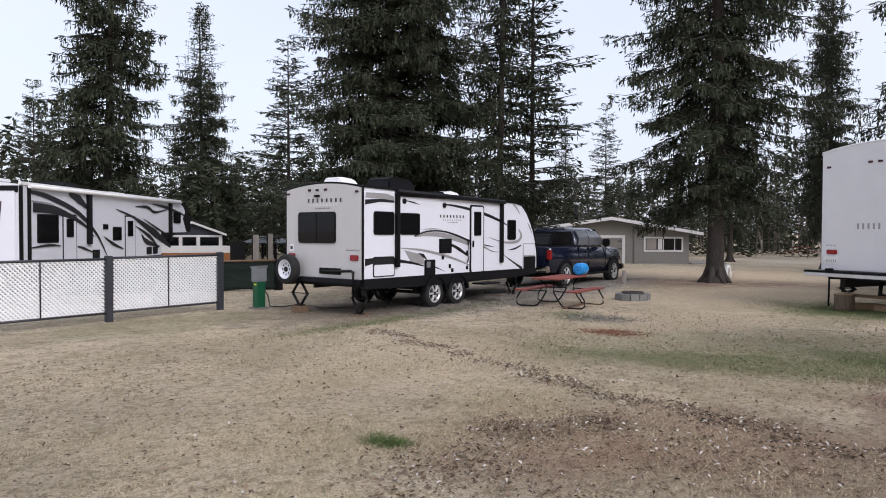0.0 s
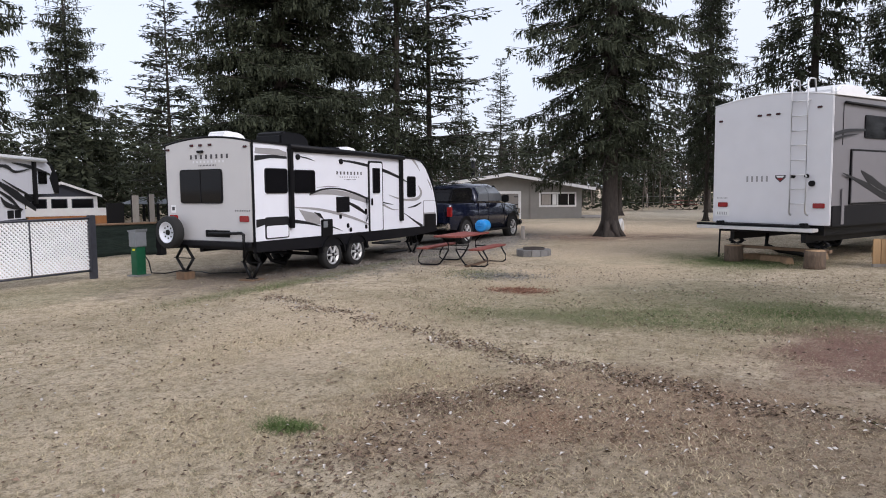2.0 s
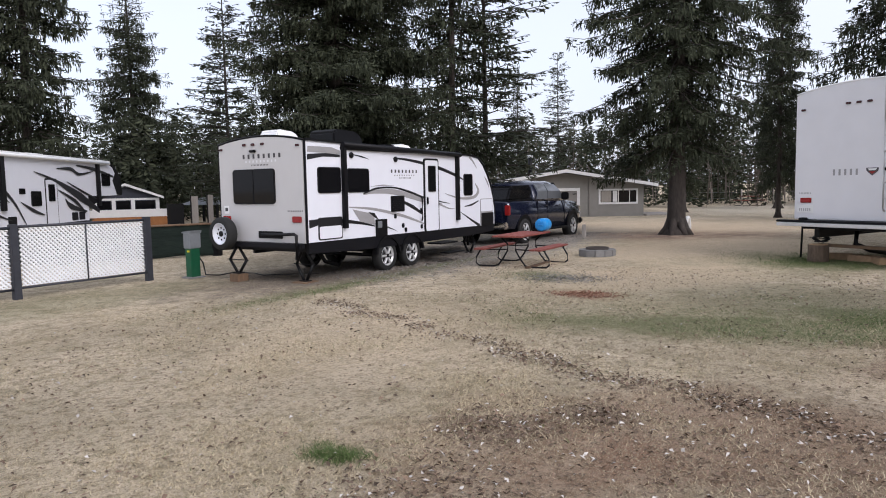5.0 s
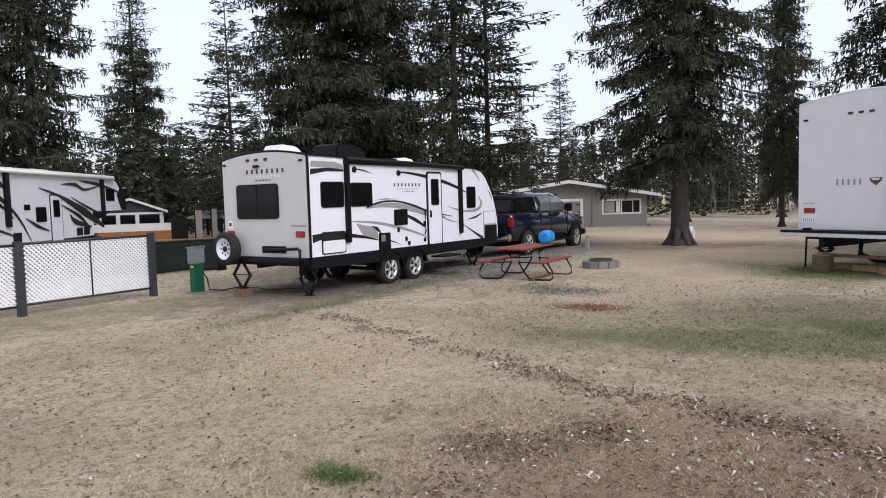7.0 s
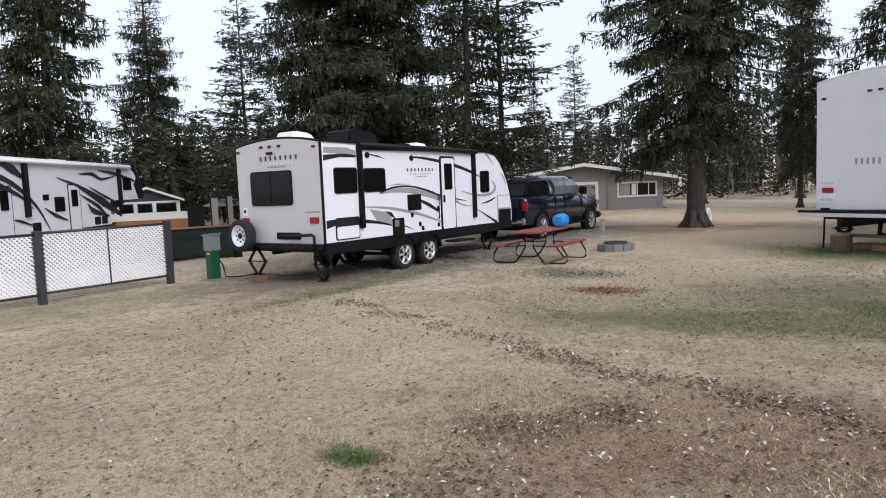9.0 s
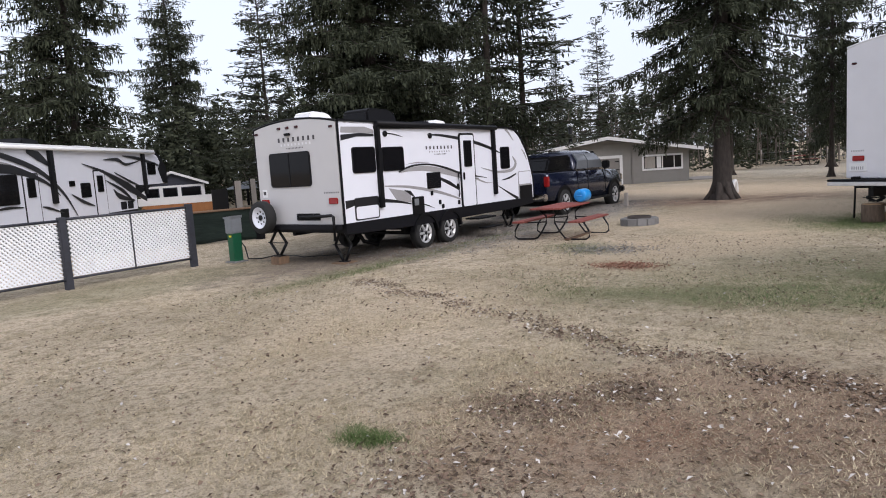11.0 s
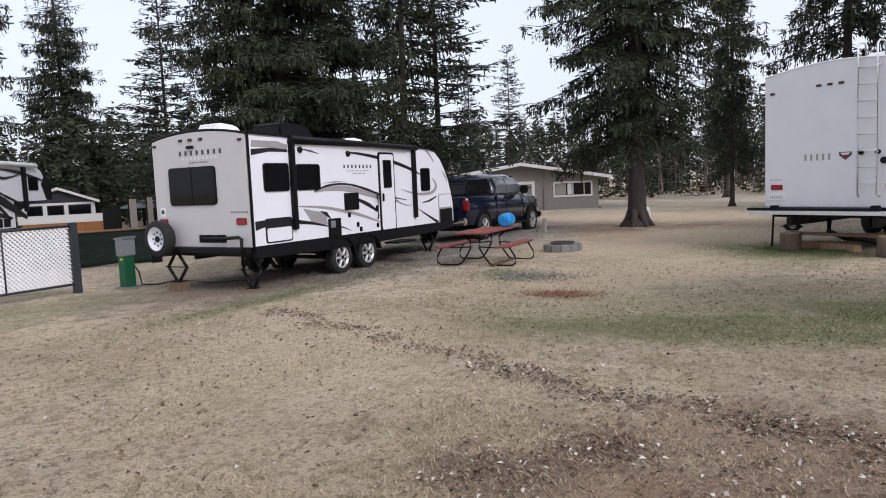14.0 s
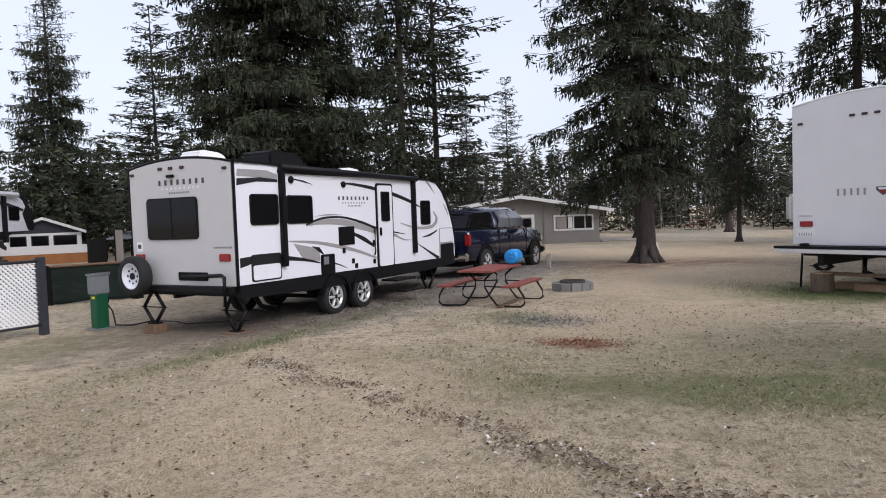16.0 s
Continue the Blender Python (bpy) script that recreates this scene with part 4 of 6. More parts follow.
# ---------------------------------------------------------------- pickup truck
def pickup():
    t = thing("pickup_truck", pose(8.3, 2.2, gz(11, 1) - 0.04, 0, 0, 0), "dark blue crew-cab pickup truck hitched to the trailer", "pickup truck")
    W = 2.0       # local y from -W (right side) to 0

    def loft(sections, bm=None):
        own = bmesh.new()
        rings = [[own.verts.new(p) for p in s] for s in sections]
        n = len(rings[0])
        for q, s in zip(rings, rings[1:]):
            for k in range(n):
                own.faces.new((q[k], q[(k + 1) % n], s[(k + 1) % n], s[k])).smooth = True
        own.faces.new(rings[0])
        own.faces.new(rings[-1])
        bmesh.ops.recalc_face_normals(own, faces=own.faces[:])
        return own

    def ring(x, zb, zt, inset, top_inset, crown=0.02):
        return [(x, -W + inset + 0.02, zb), (x, -W + inset - 0.0, (zb + zt) / 2), (x, -W + inset + top_inset, zt - 0.05), (x, -W + inset + top_inset + 0.08, zt), (x, -W / 2, zt + crown),
                (x, -inset - top_inset - 0.08, zt), (x, -inset - top_inset, zt - 0.05), (x, -inset, (zb + zt) / 2), (x, -inset - 0.02, zb)]
    lower = [ring(0.12, 0.62, 1.30, 0.05, 0.02), ring(0.25, 0.52, 1.33, 0.0, 0.02), ring(1.85, 0.45, 1.33, 0.0, 0.03), ring(3.9, 0.42, 1.30, 0.0, 0.04), ring(4.2, 0.42, 1.28, 0.0, 0.06), ring(5.3, 0.45, 1.20, 0.02, 0.1), ring(5.62, 0.5, 1.12, 0.10, 0.14), ring(5.72, 0.55, 1.0, 0.18, 0.18)]
    body = part("body", loft(lower), M_TRUCK, t)
    cab = [ring(1.82, 1.28, 1.40, 0.02, 0.05), ring(1.95, 1.28, 1.80, 0.03, 0.16), ring(2.3, 1.28, 1.90, 0.03, 0.2), ring(3.2, 1.28, 1.92, 0.03, 0.21), ring(3.6, 1.27, 1.86, 0.03, 0.2), ring(4.3, 1.25, 1.32, 0.05, 0.14)]
    part("cab", loft(cab), M_TRUCK, t)
    part("tonneau", prism([(0.2, 1.31), (1.85, 1.31), (1.85, 1.38), (0.2, 1.36)], "y", -W + 0.06, -0.06, bevel=0.02), M_BLACK, t)
    part("bed_cap", prism([(0.25, 1.34), (1.85, 1.34), (1.85, 1.80), (0.62, 1.78), (0.45, 1.7)], "y", -W + 0.14, -0.14, bevel=0.05), M_GLASS, t, "black canopy over the bed")
    for x0, x1, xa, xb in ((2.0, 2.72, 2.06, 2.72), (2.78, 3.95, 2.78, 3.5)):
        for side in (-1, 1):
            edge = -W + 0.012 if side < 0 else -0.012
            pane = prism([(x0, 1.36), (x1, 1.34), (x1 + (xb - x1) * 0.55, 1.60), (xb, 1.82), (xa, 1.82), (xa, 1.60)], "y", edge, edge - side * 0.05)
            for v in pane.verts:
                v.co.y -= side * 0.62 * max(0, v.co.z - 1.60)
            part("side_window", pane, M_CARGLASS, t)
    part("windscreen", prism([(3.68, 1.84), (4.28, 1.36), (4.33, 1.38), (3.72, 1.87)], "y", -W + 0.25, -0.25), M_GLASS, t)
    for x in (2.02, 2.75, 4.05):
        part("door_seam", box(x - 0.006, x + 0.006, -W - 0.003, -W + 0.03, 0.6, 1.3), M_BLACK, t)
    for x in (2.65, 3.7):
        part("door_handle", box(x - 0.12, x, -W - 0.035, -W, 1.12, 1.16, 0.01), M_TRUCK, t)
    part("tail_light", box(0.06, 0.20, -W - 0.005, -W + 0.13, 0.92, 1.22, 0.02), M_RED, t)
    part("tail_light", box(0.06, 0.20, -0.13, 0.005, 0.92, 1.22, 0.02), M_RED, t)
    part("tailgate", box(0.06, 0.14, -W + 0.22, -0.22, 0.72, 1.28, 0.02), M_TRUCK, t)
    part("rear_bumper", box(-0.06, 0.14, -W + 0.04, -0.04, 0.52, 0.72, 0.03), M_CHROME, t, "chrome rear bumper")
    part("mirror", box(3.72, 3.86, -W - 0.26, -W - 0.02, 1.30, 1.55, 0.03), M_BLACK, t)
    part("mirror", box(3.72, 3.86, 0.02, 0.26, 1.30, 1.55, 0.03), M_BLACK, t)
    part("running_board", box(1.75, 4.2, -W - 0.1, -W + 0.1, 0.36, 0.42, 0.02), M_DARK, t)
    part("grille", box(5.66, 5.76, -W + 0.35, -0.35, 0.6, 1.0, 0.02), M_BLACK, t)
    part("headlight", box(5.5, 5.70, -W + 0.1, -W + 0.38, 0.82, 1.05, 0.03), M_CHROME, t)
    part("headlight", box(5.5, 5.70, -0.38, -0.1, 0.82, 1.05, 0.03), M_CHROME, t)
    part("front_bumper", box(5.6, 5.84, -W + 0.08, -0.08, 0.42, 0.62, 0.04), M_DARK, t)
    part("chassis", box(0.2, 5.4, -W + 0.35, -0.35, 0.36, 0.56), M_BLACK, t)
    part("roof_light", box(3.1, 3.2, -W / 2 - 0.15, -W / 2 + 0.15, 1.93, 1.96, 0.01), M_ALU, t)
    for x in (1.1, 4.72):
        for y, s in ((-W + 0.1, -1), (-0.1, 1)):
            wheel(t, x, y, 0.395, 0.4, 0.27, s, M_ALU, 6)
        out = [(x + 0.50 * math.cos(a), 0.42 + 0.50 * math.sin(a)) for a in np.linspace(0, math.pi, 14)]
        inn = [(x + 0.44 * math.cos(a), 0.42 + 0.44 * math.sin(a)) for a in np.linspace(math.pi, 0, 14)]
        part("wheel_arch", prism(out + inn, "y", -W - 0.02, -W + 0.12), M_BLACK, t)
        part("wheel_well", prism(out, "y", -W - 0.006, -W + 0.3), M_BLACK, t)
    return t


pickup()

# ---------------------------------------------------------------- trees
def mesh_from(verts, faces, name, material):
    me = bpy.data.meshes.new(name)
    nv, nf, k = len(verts), len(faces), faces.shape[1]
    me.vertices.add(nv)
    me.vertices.foreach_set("co", np.asarray(verts, np.float32).ravel())
    me.loops.add(nf * k)
    me.loops.foreach_set("vertex_index", np.asarray(faces, np.int32).ravel())
    me.polygons.add(nf)
    me.polygons.foreach_set("loop_start", np.arange(0, nf * k, k, dtype=np.int32))
    me.update(calc_edges=True)
    me.materials.append(material)
    return me


def sprays(base, way, length, width, rng, twist=4.0):
    """Folded pointed sprigs of needles, two triangles each; with little twist they lie flat, faces up."""
    n = len(base)
    way = way / np.linalg.norm(way, axis=1, keepdims=True)
    side = np.cross(way, np.array([0, 0, 1.0]) + twist * rng.normal(size=(n, 3)))
    side /= np.linalg.norm(side, axis=1, keepdims=True) + 1e-9
    tip = base + way * length[:, None]
    mid = base + way * length[:, None] * 0.45
    sag = np.array([0, 0, -1.0]) * (length * 0.10)[:, None]
    a, b = mid + side * width[:, None] / 2 + sag, mid - side * width[:, None] / 2 + sag
    v = np.stack([base, a, tip, b], 1).reshape(-1, 3)
    i = np.arange(n)[:, None] * 4
    f = np.concatenate([i + [0, 1, 2], i + [0, 2, 3]], 0)
    return v, f


def conifer(seed, H, R, z0, droop, boughs, gap, spray, needles, dens=1.0, trunk_r=0.3, power=0.8, z_full=12.0, hang=1.0):
    """A trunk with limbs in whorls. Each limb bends down and lifts its tip, and bears side twigs with sprigs of needles and
    hanging sprays. Above z_full the boughs are thinner. Returns the meshes of trunk and crown."""
    rng = np.random.default_rng(seed)
    flat_p, flat_w, flat_l, hang_p, hang_w, hang_l = [], [], [], [], [], []
    limb = bmesh.new()
    zs = np.linspace(-0.15, H * 0.97, 14)
    lean = rng.normal(0, 0.008, 2)
    taper = [max(0.02, trunk_r * (1 - z / H) ** 0.8) for z in zs]
    tube([(0, 0, -0.15), (0, 0, 0.12), (0, 0, 0.45)] + [(lean[0] * z, lean[1] * z, z) for z in zs[1:]], 0, limb, 12, [trunk_r * 1.9, trunk_r * 1.45, trunk_r * 1.12] + taper[1:])
    for k in range(7):
        a = 2 * math.pi * k / 7 + rng.uniform(-0.3, 0.3)
        c, d = math.cos(a), math.sin(a)
        tube([(0.5 * trunk_r * c, 0.5 * trunk_r * d, 0.7), (trunk_r * 1.15 * c, trunk_r * 1.15 * d, 0.2), (trunk_r * 2.3 * c, trunk_r * 2.3 * d, -0.14)], 0, limb, 6, [trunk_r * 0.4, trunk_r * 0.42, trunk_r * 0.2])
    up = np.array([0, 0, 1.0])
    lumps = rng.uniform(0.6, 1.15, (60, 7))
    z, row = z0, 0
    while z < H * 0.985:
        u = (z - z0) / (H - z0)
        reach = R * (1 - u) ** power * (0.75 + 0.25 * min(1, u * 8)) + 0.15
        n = max(3, int(round(boughs * (0.75 + 0.4 * (1 - u)))))
        turn = rng.uniform(0, 6.28)
        thin = 1.0 if z < z_full else 0.25
        for k in range(n):
            if rng.random() < gap:
                continue
            a = turn + 2 * math.pi * k / n + rng.normal(0, 0.25)
            L = reach * rng.uniform(0.6, 1.12) * lumps[row // 2 % 60, int(a / 6.2832 * 7) % 7]
            out, perp = np.array([math.cos(a), math.sin(a), 0]), np.array([-math.sin(a), math.cos(a), 0])
            zz = z + rng.normal(0, 0.15)
            sag = droop * rng.uniform(0.6, 1.3) * (0.35 + 0.65 * (1 - u))
            rise = 0.35 * u + rng.normal(0, 0.05)
            bend = rng.normal(0, 0.10)

            def centre(q):
                q = np.asarray(q)
                p = out * (L * q)[:, None] + perp * (bend * L * q * q)[:, None]
                p[:, 2] += zz + L * (rise * q - sag * (q ** 1.3 - 0.42 * q ** 4))
                return p
            m = max(4, int(L * 8.5 * dens * thin))
            q = np.sort(rng.uniform(0.10 if L < 1.5 else 0.18, 1.0, m))
            root = centre(q)
            side = rng.choice([-1.0, 1.0], m)
            tl = (0.14 + 0.30 * L * (1 - q) ** 0.7 * np.minimum(1, q * 3.2)) * rng.uniform(0.55, 1.2, m)
            tl = np.minimum(tl, 1.15)
            tw = out * rng.uniform(0.45, 0.95, m)[:, None] + perp * (side * rng.uniform(0.5, 1.0, m))[:, None]
            tw[:, 2] += rng.uniform(-0.25, 0.12, m) - 0.2 * sag
            tw /= np.linalg.norm(tw, axis=1, keepdims=True)
            cnt = np.maximum(2, (tl / spray * 3.3 * thin).astype(int))
            i = np.repeat(np.arange(m), cnt)
            f = rng.uniform(0.0, 1.0, len(i))
            p = root[i] + tw[i] * (tl[i] * f)[:, None] - up * (droop * 0.35 * tl[i] * f * f)[:, None]
            lat = np.cross(tw[i], up)
            w = tw[i] * 0.8 + lat * (rng.choice([-1.0, 1.0], len(i)) * rng.uniform(0.1, 0.9, len(i)))[:, None]
            w[:, 2] += rng.uniform(-0.45, 0.25, len(i))
            flat_p.append(p)
            flat_w.append(w)
            flat_l.append(spray * rng.uniform(0.6, 1.25, len(i)))
            pick = rng.random(len(i)) < 0.55 * hang
            hp = p[pick] - up * rng.uniform(0, 0.05, (int(pick.sum()), 1))
            for step in range(2 if hang > 0.6 else 1):
                hw = out * 0.18 + rng.normal(0, 0.22, hp.shape)
                hw[:, 2] = -1
                hang_p.append(hp - up * (step * spray * 0.8))
                hang_w.append(hw)
                hang_l.append(spray * rng.uniform(0.6, 1.4, len(hp)))
            if L > 0.6:
                c = centre(np.array([0.0, 0.3, 0.6, 0.85, 1.0]))
                c[0] *= (0, 0, 1)
                tube([tuple(v) for v in c], 0, limb, 3, [0.13 * trunk_r, 0.028, 0.02, 0.012, 0.005], False)
        z += (0.24 + 0.30 * (1 - u)) * rng.uniform(0.7, 1.35)
        row += 1
    fp, fw, fl = np.concatenate(flat_p), np.concatenate(flat_w), np.concatenate(flat_l)
    hp, hw, hl = np.concatenate(hang_p), np.concatenate(hang_w), np.concatenate(hang_l)
    v, f = sprays(fp, fw, fl, fl * rng.uniform(0.28, 0.46, len(fl)), rng, 0.45)
    v2, f2 = sprays(hp, hw, hl, hl * rng.uniform(0.18, 0.32, len(hl)), rng, 4.0)
    crown = mesh_from(np.concatenate([v, v2]), np.concatenate([f, f2 + len(v)]), "crown", needles)
    me = bpy.data.meshes.new("trunk")
    limb.to_mesh(me)
    limb.free()
    me.materials.append(M_BARK)
    return me, crown


def plant(kind_meshes, x, y, s, turn, label, flat=1.0, group=""):
    me, crown = kind_meshes
    z = gz(x, y)
    t = thing("conifer_tree", Matrix.LocRotScale((x, y, z), Euler((0, 0, radians(turn))), (s * flat, s * flat, s)), label, "tree", group)
    for nm, data in (("trunk", me), ("crown", crown)):
        o = new(nm, data)
        o.parent = t
    return t


SPRUCE_A = conifer(1, 22, 4.7, 1.5, 0.46, 17, 0.04, 0.17, M_NEEDLE, 1.15, 0.34, 0.5, 13, 0.7)
SPRUCE_B = conifer(2, 24, 3.5, 3.1, 0.75, 11, 0.08, 0.16, M_NEEDLE, 1.15, 0.27, 0.45, 13, 0.9)
SPRUCE_C = conifer(3, 19, 3.8, 1.0, 0.50, 10, 0.08, 0.23, M_NEEDLE, 1.0, 0.22, 0.7, 14, 0.7)
SPRUCE_D = conifer(7, 24, 3.8, 3.4, 0.65, 7, 0.12, 0.27, M_NEEDLE, 0.8, 0.24, 0.6, 24, 0.7)
PINE = conifer(4, 13, 2.2, 1.6, 0.02, 9, 0.10, 0.20, M_NEEDLE2, 0.8, 0.10, 0.6, 14, 0.2)
NARROW = conifer(5, 20, 2.3, 1.2, 0.55, 8, 0.12, 0.23, M_NEEDLE, 0.9, 0.16, 0.6, 14, 0.7)
FIR = conifer(6, 7.5, 2.4, 2.2, 0.25, 9, 0.05, 0.11, M_NEEDLE3, 1.2, 0.14, 0.7, 9, 0.6)

DARK = "tall dark green spruce with drooping boughs"
plant(SPRUCE_A, 9.9, 8.1, 1.0, 20, "massive dark spruce behind the travel trailer")
plant(SPRUCE_B, 13.5, -3.2, 1.0, 70, "tall spruce with bare lower trunk and drooping boughs")
plant(SPRUCE_C, 7.4, 25.6, 1.25, 0, DARK, 0.88)
plant(SPRUCE_C, 18.1, 33.3, 0.95, 130, DARK)
plant(PINE, 16.4, 22.0, 1.02, 10, "thin sparse pine with grey-green needles", 1.35)
plant(NARROW, 14.6, 6.15, 1.05, 40, "slender dark green spruce tree")
plant(PINE, 17.9, 6.45, 1.28, 200, "thin sparse pine with grey-green needles", 1.2)
plant(NARROW, 33.7, 13.1, 0.51, 90, "small distant dark green spruce")
plant(PINE, 39.5, 12.6, 0.92, 300, "thin sparse pine with grey-green needles")
plant(SPRUCE_D, 25.0, -4.6, 0.56, 150, DARK, 0.75)
plant(SPRUCE_D, 23.0, -9.0, 0.85, 210, DARK)
plant(SPRUCE_D, 19.0, -15.0, 0.9, 300, DARK)
plant(SPRUCE_C, 28.0, -13.0, 1.0, 60, DARK)
plant(SPRUCE_D, 35.0, 2.2, 0.72, 10, "dark spruce with a bare lower trunk")
plant(SPRUCE_D, 42.0, -2.2, 0.8, 190, "dark spruce with a bare lower trunk")
plant(PINE, 6.34, 31.5, 0.8, 0, "thin sparse pine with grey-green needles")
plant(NARROW, 4.0, 34.0, 0.42, 77, "small distant dark green spruce")
plant(NARROW, 20.0, 12.5, 0.55, 12, "slender dark green spruce tree")
plant(NARROW, 17.0, 19.0, 0.40, 222, "slender dark green spruce tree")
plant(FIR, 0.2, -12.15, 1.0, 15, "light green young conifer beside a mulched bed")


def far_wood():
    """A belt of small distant conifers and leafless stems, past counting."""
    rng = np.random.default_rng(8)
    P, Wy, Ls, Wd = [], [], [], []
    stems = bmesh.new()
    for k in range(950):
        a = radians(rng.uniform(-48, 100))
        d = rng.uniform(56, 95) if a < radians(38) else rng.uniform(46, 75)
        x, y = -10 + d * math.cos(a), -10 + d * math.sin(a)
        H = rng.uniform(4.0, 8.5) * (1.25 if a < radians(12) else 1.0)
        R = H * rng.uniform(0.10, 0.18)
        m = 170
        u = rng.uniform(0.02, 1, m)
        ang = rng.uniform(0, 6.283, m)
        r = R * (1 - u) * rng.uniform(0.3, 1, m)
        p = np.stack([x + r * np.cos(ang), y + r * np.sin(ang), u * H], 1)
        w = np.stack([np.cos(ang), np.sin(ang), rng.uniform(-0.8, 0.3, m)], 1)
        P.append(p)
        Wy.append(w)
        Ls.append(rng.uniform(0.3, 0.7, m) * (0.5 + H / 12))
        Wd.append(rng.uniform(0.1, 0.26, m))
    v, f = sprays(np.concatenate(P), np.concatenate(Wy), np.concatenate(Ls), np.concatenate(Wd), rng)
    tagged(new("far_conifers", mesh_from(v, f, "far_conifers", M_FAR)), "belt of distant mixed conifer woodland", "woods", kind="stuff")
    P, Wy, Ls, Wd = [], [], [], []
    for k in range(900):
        a = radians(rng.uniform(-40, 95) if k % 3 else rng.uniform(-30, 22))
        d = rng.uniform(55, 80)
        x, y = -10 + d * math.cos(a), -10 + d * math.sin(a)
        H = rng.uniform(3, 7.5)
        P.append([(x, y, -0.2)])
        Wy.append([(rng.normal(0, 0.05), rng.normal(0, 0.05), 1)])
        Ls.append([H])
        Wd.append([rng.uniform(0.06, 0.16)])
        m = 7
        h = rng.uniform(0.4, 0.95, m) * H
        P.append(np.stack([np.full(m, x), np.full(m, y), h], 1))
        Wy.append(np.stack([rng.normal(0, 1, m), rng.normal(0, 1, m), rng.uniform(0.4, 1.4, m)], 1))
        Ls.append(rng.uniform(0.5, 1.3, m))
        Wd.append(np.full(m, 0.05))
    v, f = sprays(np.concatenate(P), np.concatenate(Wy), np.concatenate(Ls), np.concatenate(Wd), rng)
    tagged(new("far_bare_trees", mesh_from(v, f, "far_bare_trees", M_BARE)), "thicket of thin leafless grey stems", "woods", kind="stuff")


far_wood()


# ---------------------------------------------------------------- house with a low gable
def grey_house():
    # local x runs along the front to the right as seen from the lawn, y goes back
    ang = math.degrees(math.atan2(-0.83, 0.557))
    t = thing("house", pose(26.9, 6.6, 0, 0, 0, ang), "low grey house with white trim and shallow gable roof", "house")
    hl, hr, eave, peak, D = -5.1, 4.45, 1.72, 2.50, 8.0

    def top(x):
        return peak - (peak - eave) * abs(x) / 5.1
    part("wall", prism([(hl, -0.4), (hr, -0.4), (hr, top(hr)), (0, peak), (hl, eave)], "y", 0.0, 0.2), M_SIDING, t)
    for x0, x1 in ((hl, hl + 0.2), (hr - 0.2, hr)):
        part("wall", box(x0, x1, 0.2, D, -0.4, eave), M_SIDING, t)
    part("wall", prism([(hl, -0.4), (hr, -0.4), (hr, top(hr)), (0, peak), (hl, eave)], "y", D, D + 0.2), M_SIDING, t)
    ro = part("roof", prism([(hl - 0.6, eave - 0.02), (0, peak + 0.06), (hr + 0.6, top(hr + 0.6) - 0.02), (hr + 0.6, top(hr + 0.6) + 0.10), (0, peak + 0.19), (hl - 0.6, eave + 0.10)], "y", -0.6, D + 0.6), M_ROOF, t)
    part("fascia", prism([(hl - 0.62, eave - 0.06), (0, peak + 0.02), (hr + 0.62, top(hr + 0.6) - 0.06), (hr + 0.62, top(hr + 0.6) + 0.11), (0, peak + 0.2), (hl - 0.62, eave + 0.11)], "y", -0.66, -0.6), M_TRIM, ro, "white fascia board")
    for k in range(14):
        z = -0.02 + k * 0.165
        xr = 4.43 if z < eave + 0.06 else 5.1 * (peak - z) / (peak - eave) - 0.45
        if xr > 0.3:
            for a, b in ([(-xr, -0.60), (0.88, 1.92), (4.12, xr)] if 0.72 < z < 1.6 else [(-xr, -0.6), (0.88, xr)] if z < 1.66 else [(-xr, xr)]):
                if b - a > 0.1:
                    part("siding_board", prism([(a, z + 0.012), (b, z + 0.012), (b, z + 0.158), (a, z + 0.158)], "y", -0.022, 0.001), M_SIDING, t)
    w = part("window", box(1.92, 4.12, -0.06, 0.02, 0.72, 1.58, 0.01), M_TRIM, t, "wide white-framed sliding window")
    for a, b in ((2.02, 2.98), (3.04, 4.02)):
        part("pane", box(a, b, -0.068, -0.05, 0.83, 1.48), M_GLASS, w)
    part("curtain", box(2.06, 2.62, -0.074, -0.066, 0.85, 1.46), M_GREYWOOD, w)
    part("curtain", box(2.70, 2.94, -0.074, -0.066, 0.85, 1.46), M_TRIM, w)
    part("blind", box(3.62, 3.66, -0.074, -0.066, 0.83, 1.48), M_TRIM, w)
    g = part("garage_door", box(-0.45, 0.78, -0.05, 0.02, -0.2, 1.52, 0.01), M_GARAGE, t, "grey garage door in a white surround")
    part("door_frame", box(0.70, 0.86, -0.08, 0.02, -0.3, 1.66, 0.01), M_TRIM, g)
    part("door_frame", box(-0.58, -0.45, -0.08, 0.02, -0.3, 1.66, 0.01), M_TRIM, g)
    part("door_frame", box(-0.45, 0.70, -0.08, 0.02, 1.50, 1.66, 0.01), M_TRIM, g)
    for z in (0.4, 0.85, 1.3):
        part("door_panel", box(-0.38, 0.64, -0.065, -0.045, z - 0.32, z + 0.08, 0.01), M_GARAGE, g)
        part("hinge", box(0.45, 0.68, -0.075, -0.06, z, z + 0.05), M_DARK, g)
    part("downspout", box(1.35, 1.43, -0.09, -0.02, -0.2, 2.2, 0.01), M_GARAGE, t)
    part("chimney", tube([(-1.5, 3.2, 2.1), (-1.5, 3.2, 3.50)], 0.12, sides=12), M_DARK, t)
    part("chimney_cap", tube([(-1.5, 3.2, 3.50), (-1.5, 3.2, 3.66)], 0.18, sides=12), M_ALU, t)
    part("porch_deck", box(4.5, 6.4, -0.5, 3.0, -0.2, 0.12, 0.01), M_GREYWOOD, t)
    return t


grey_house()


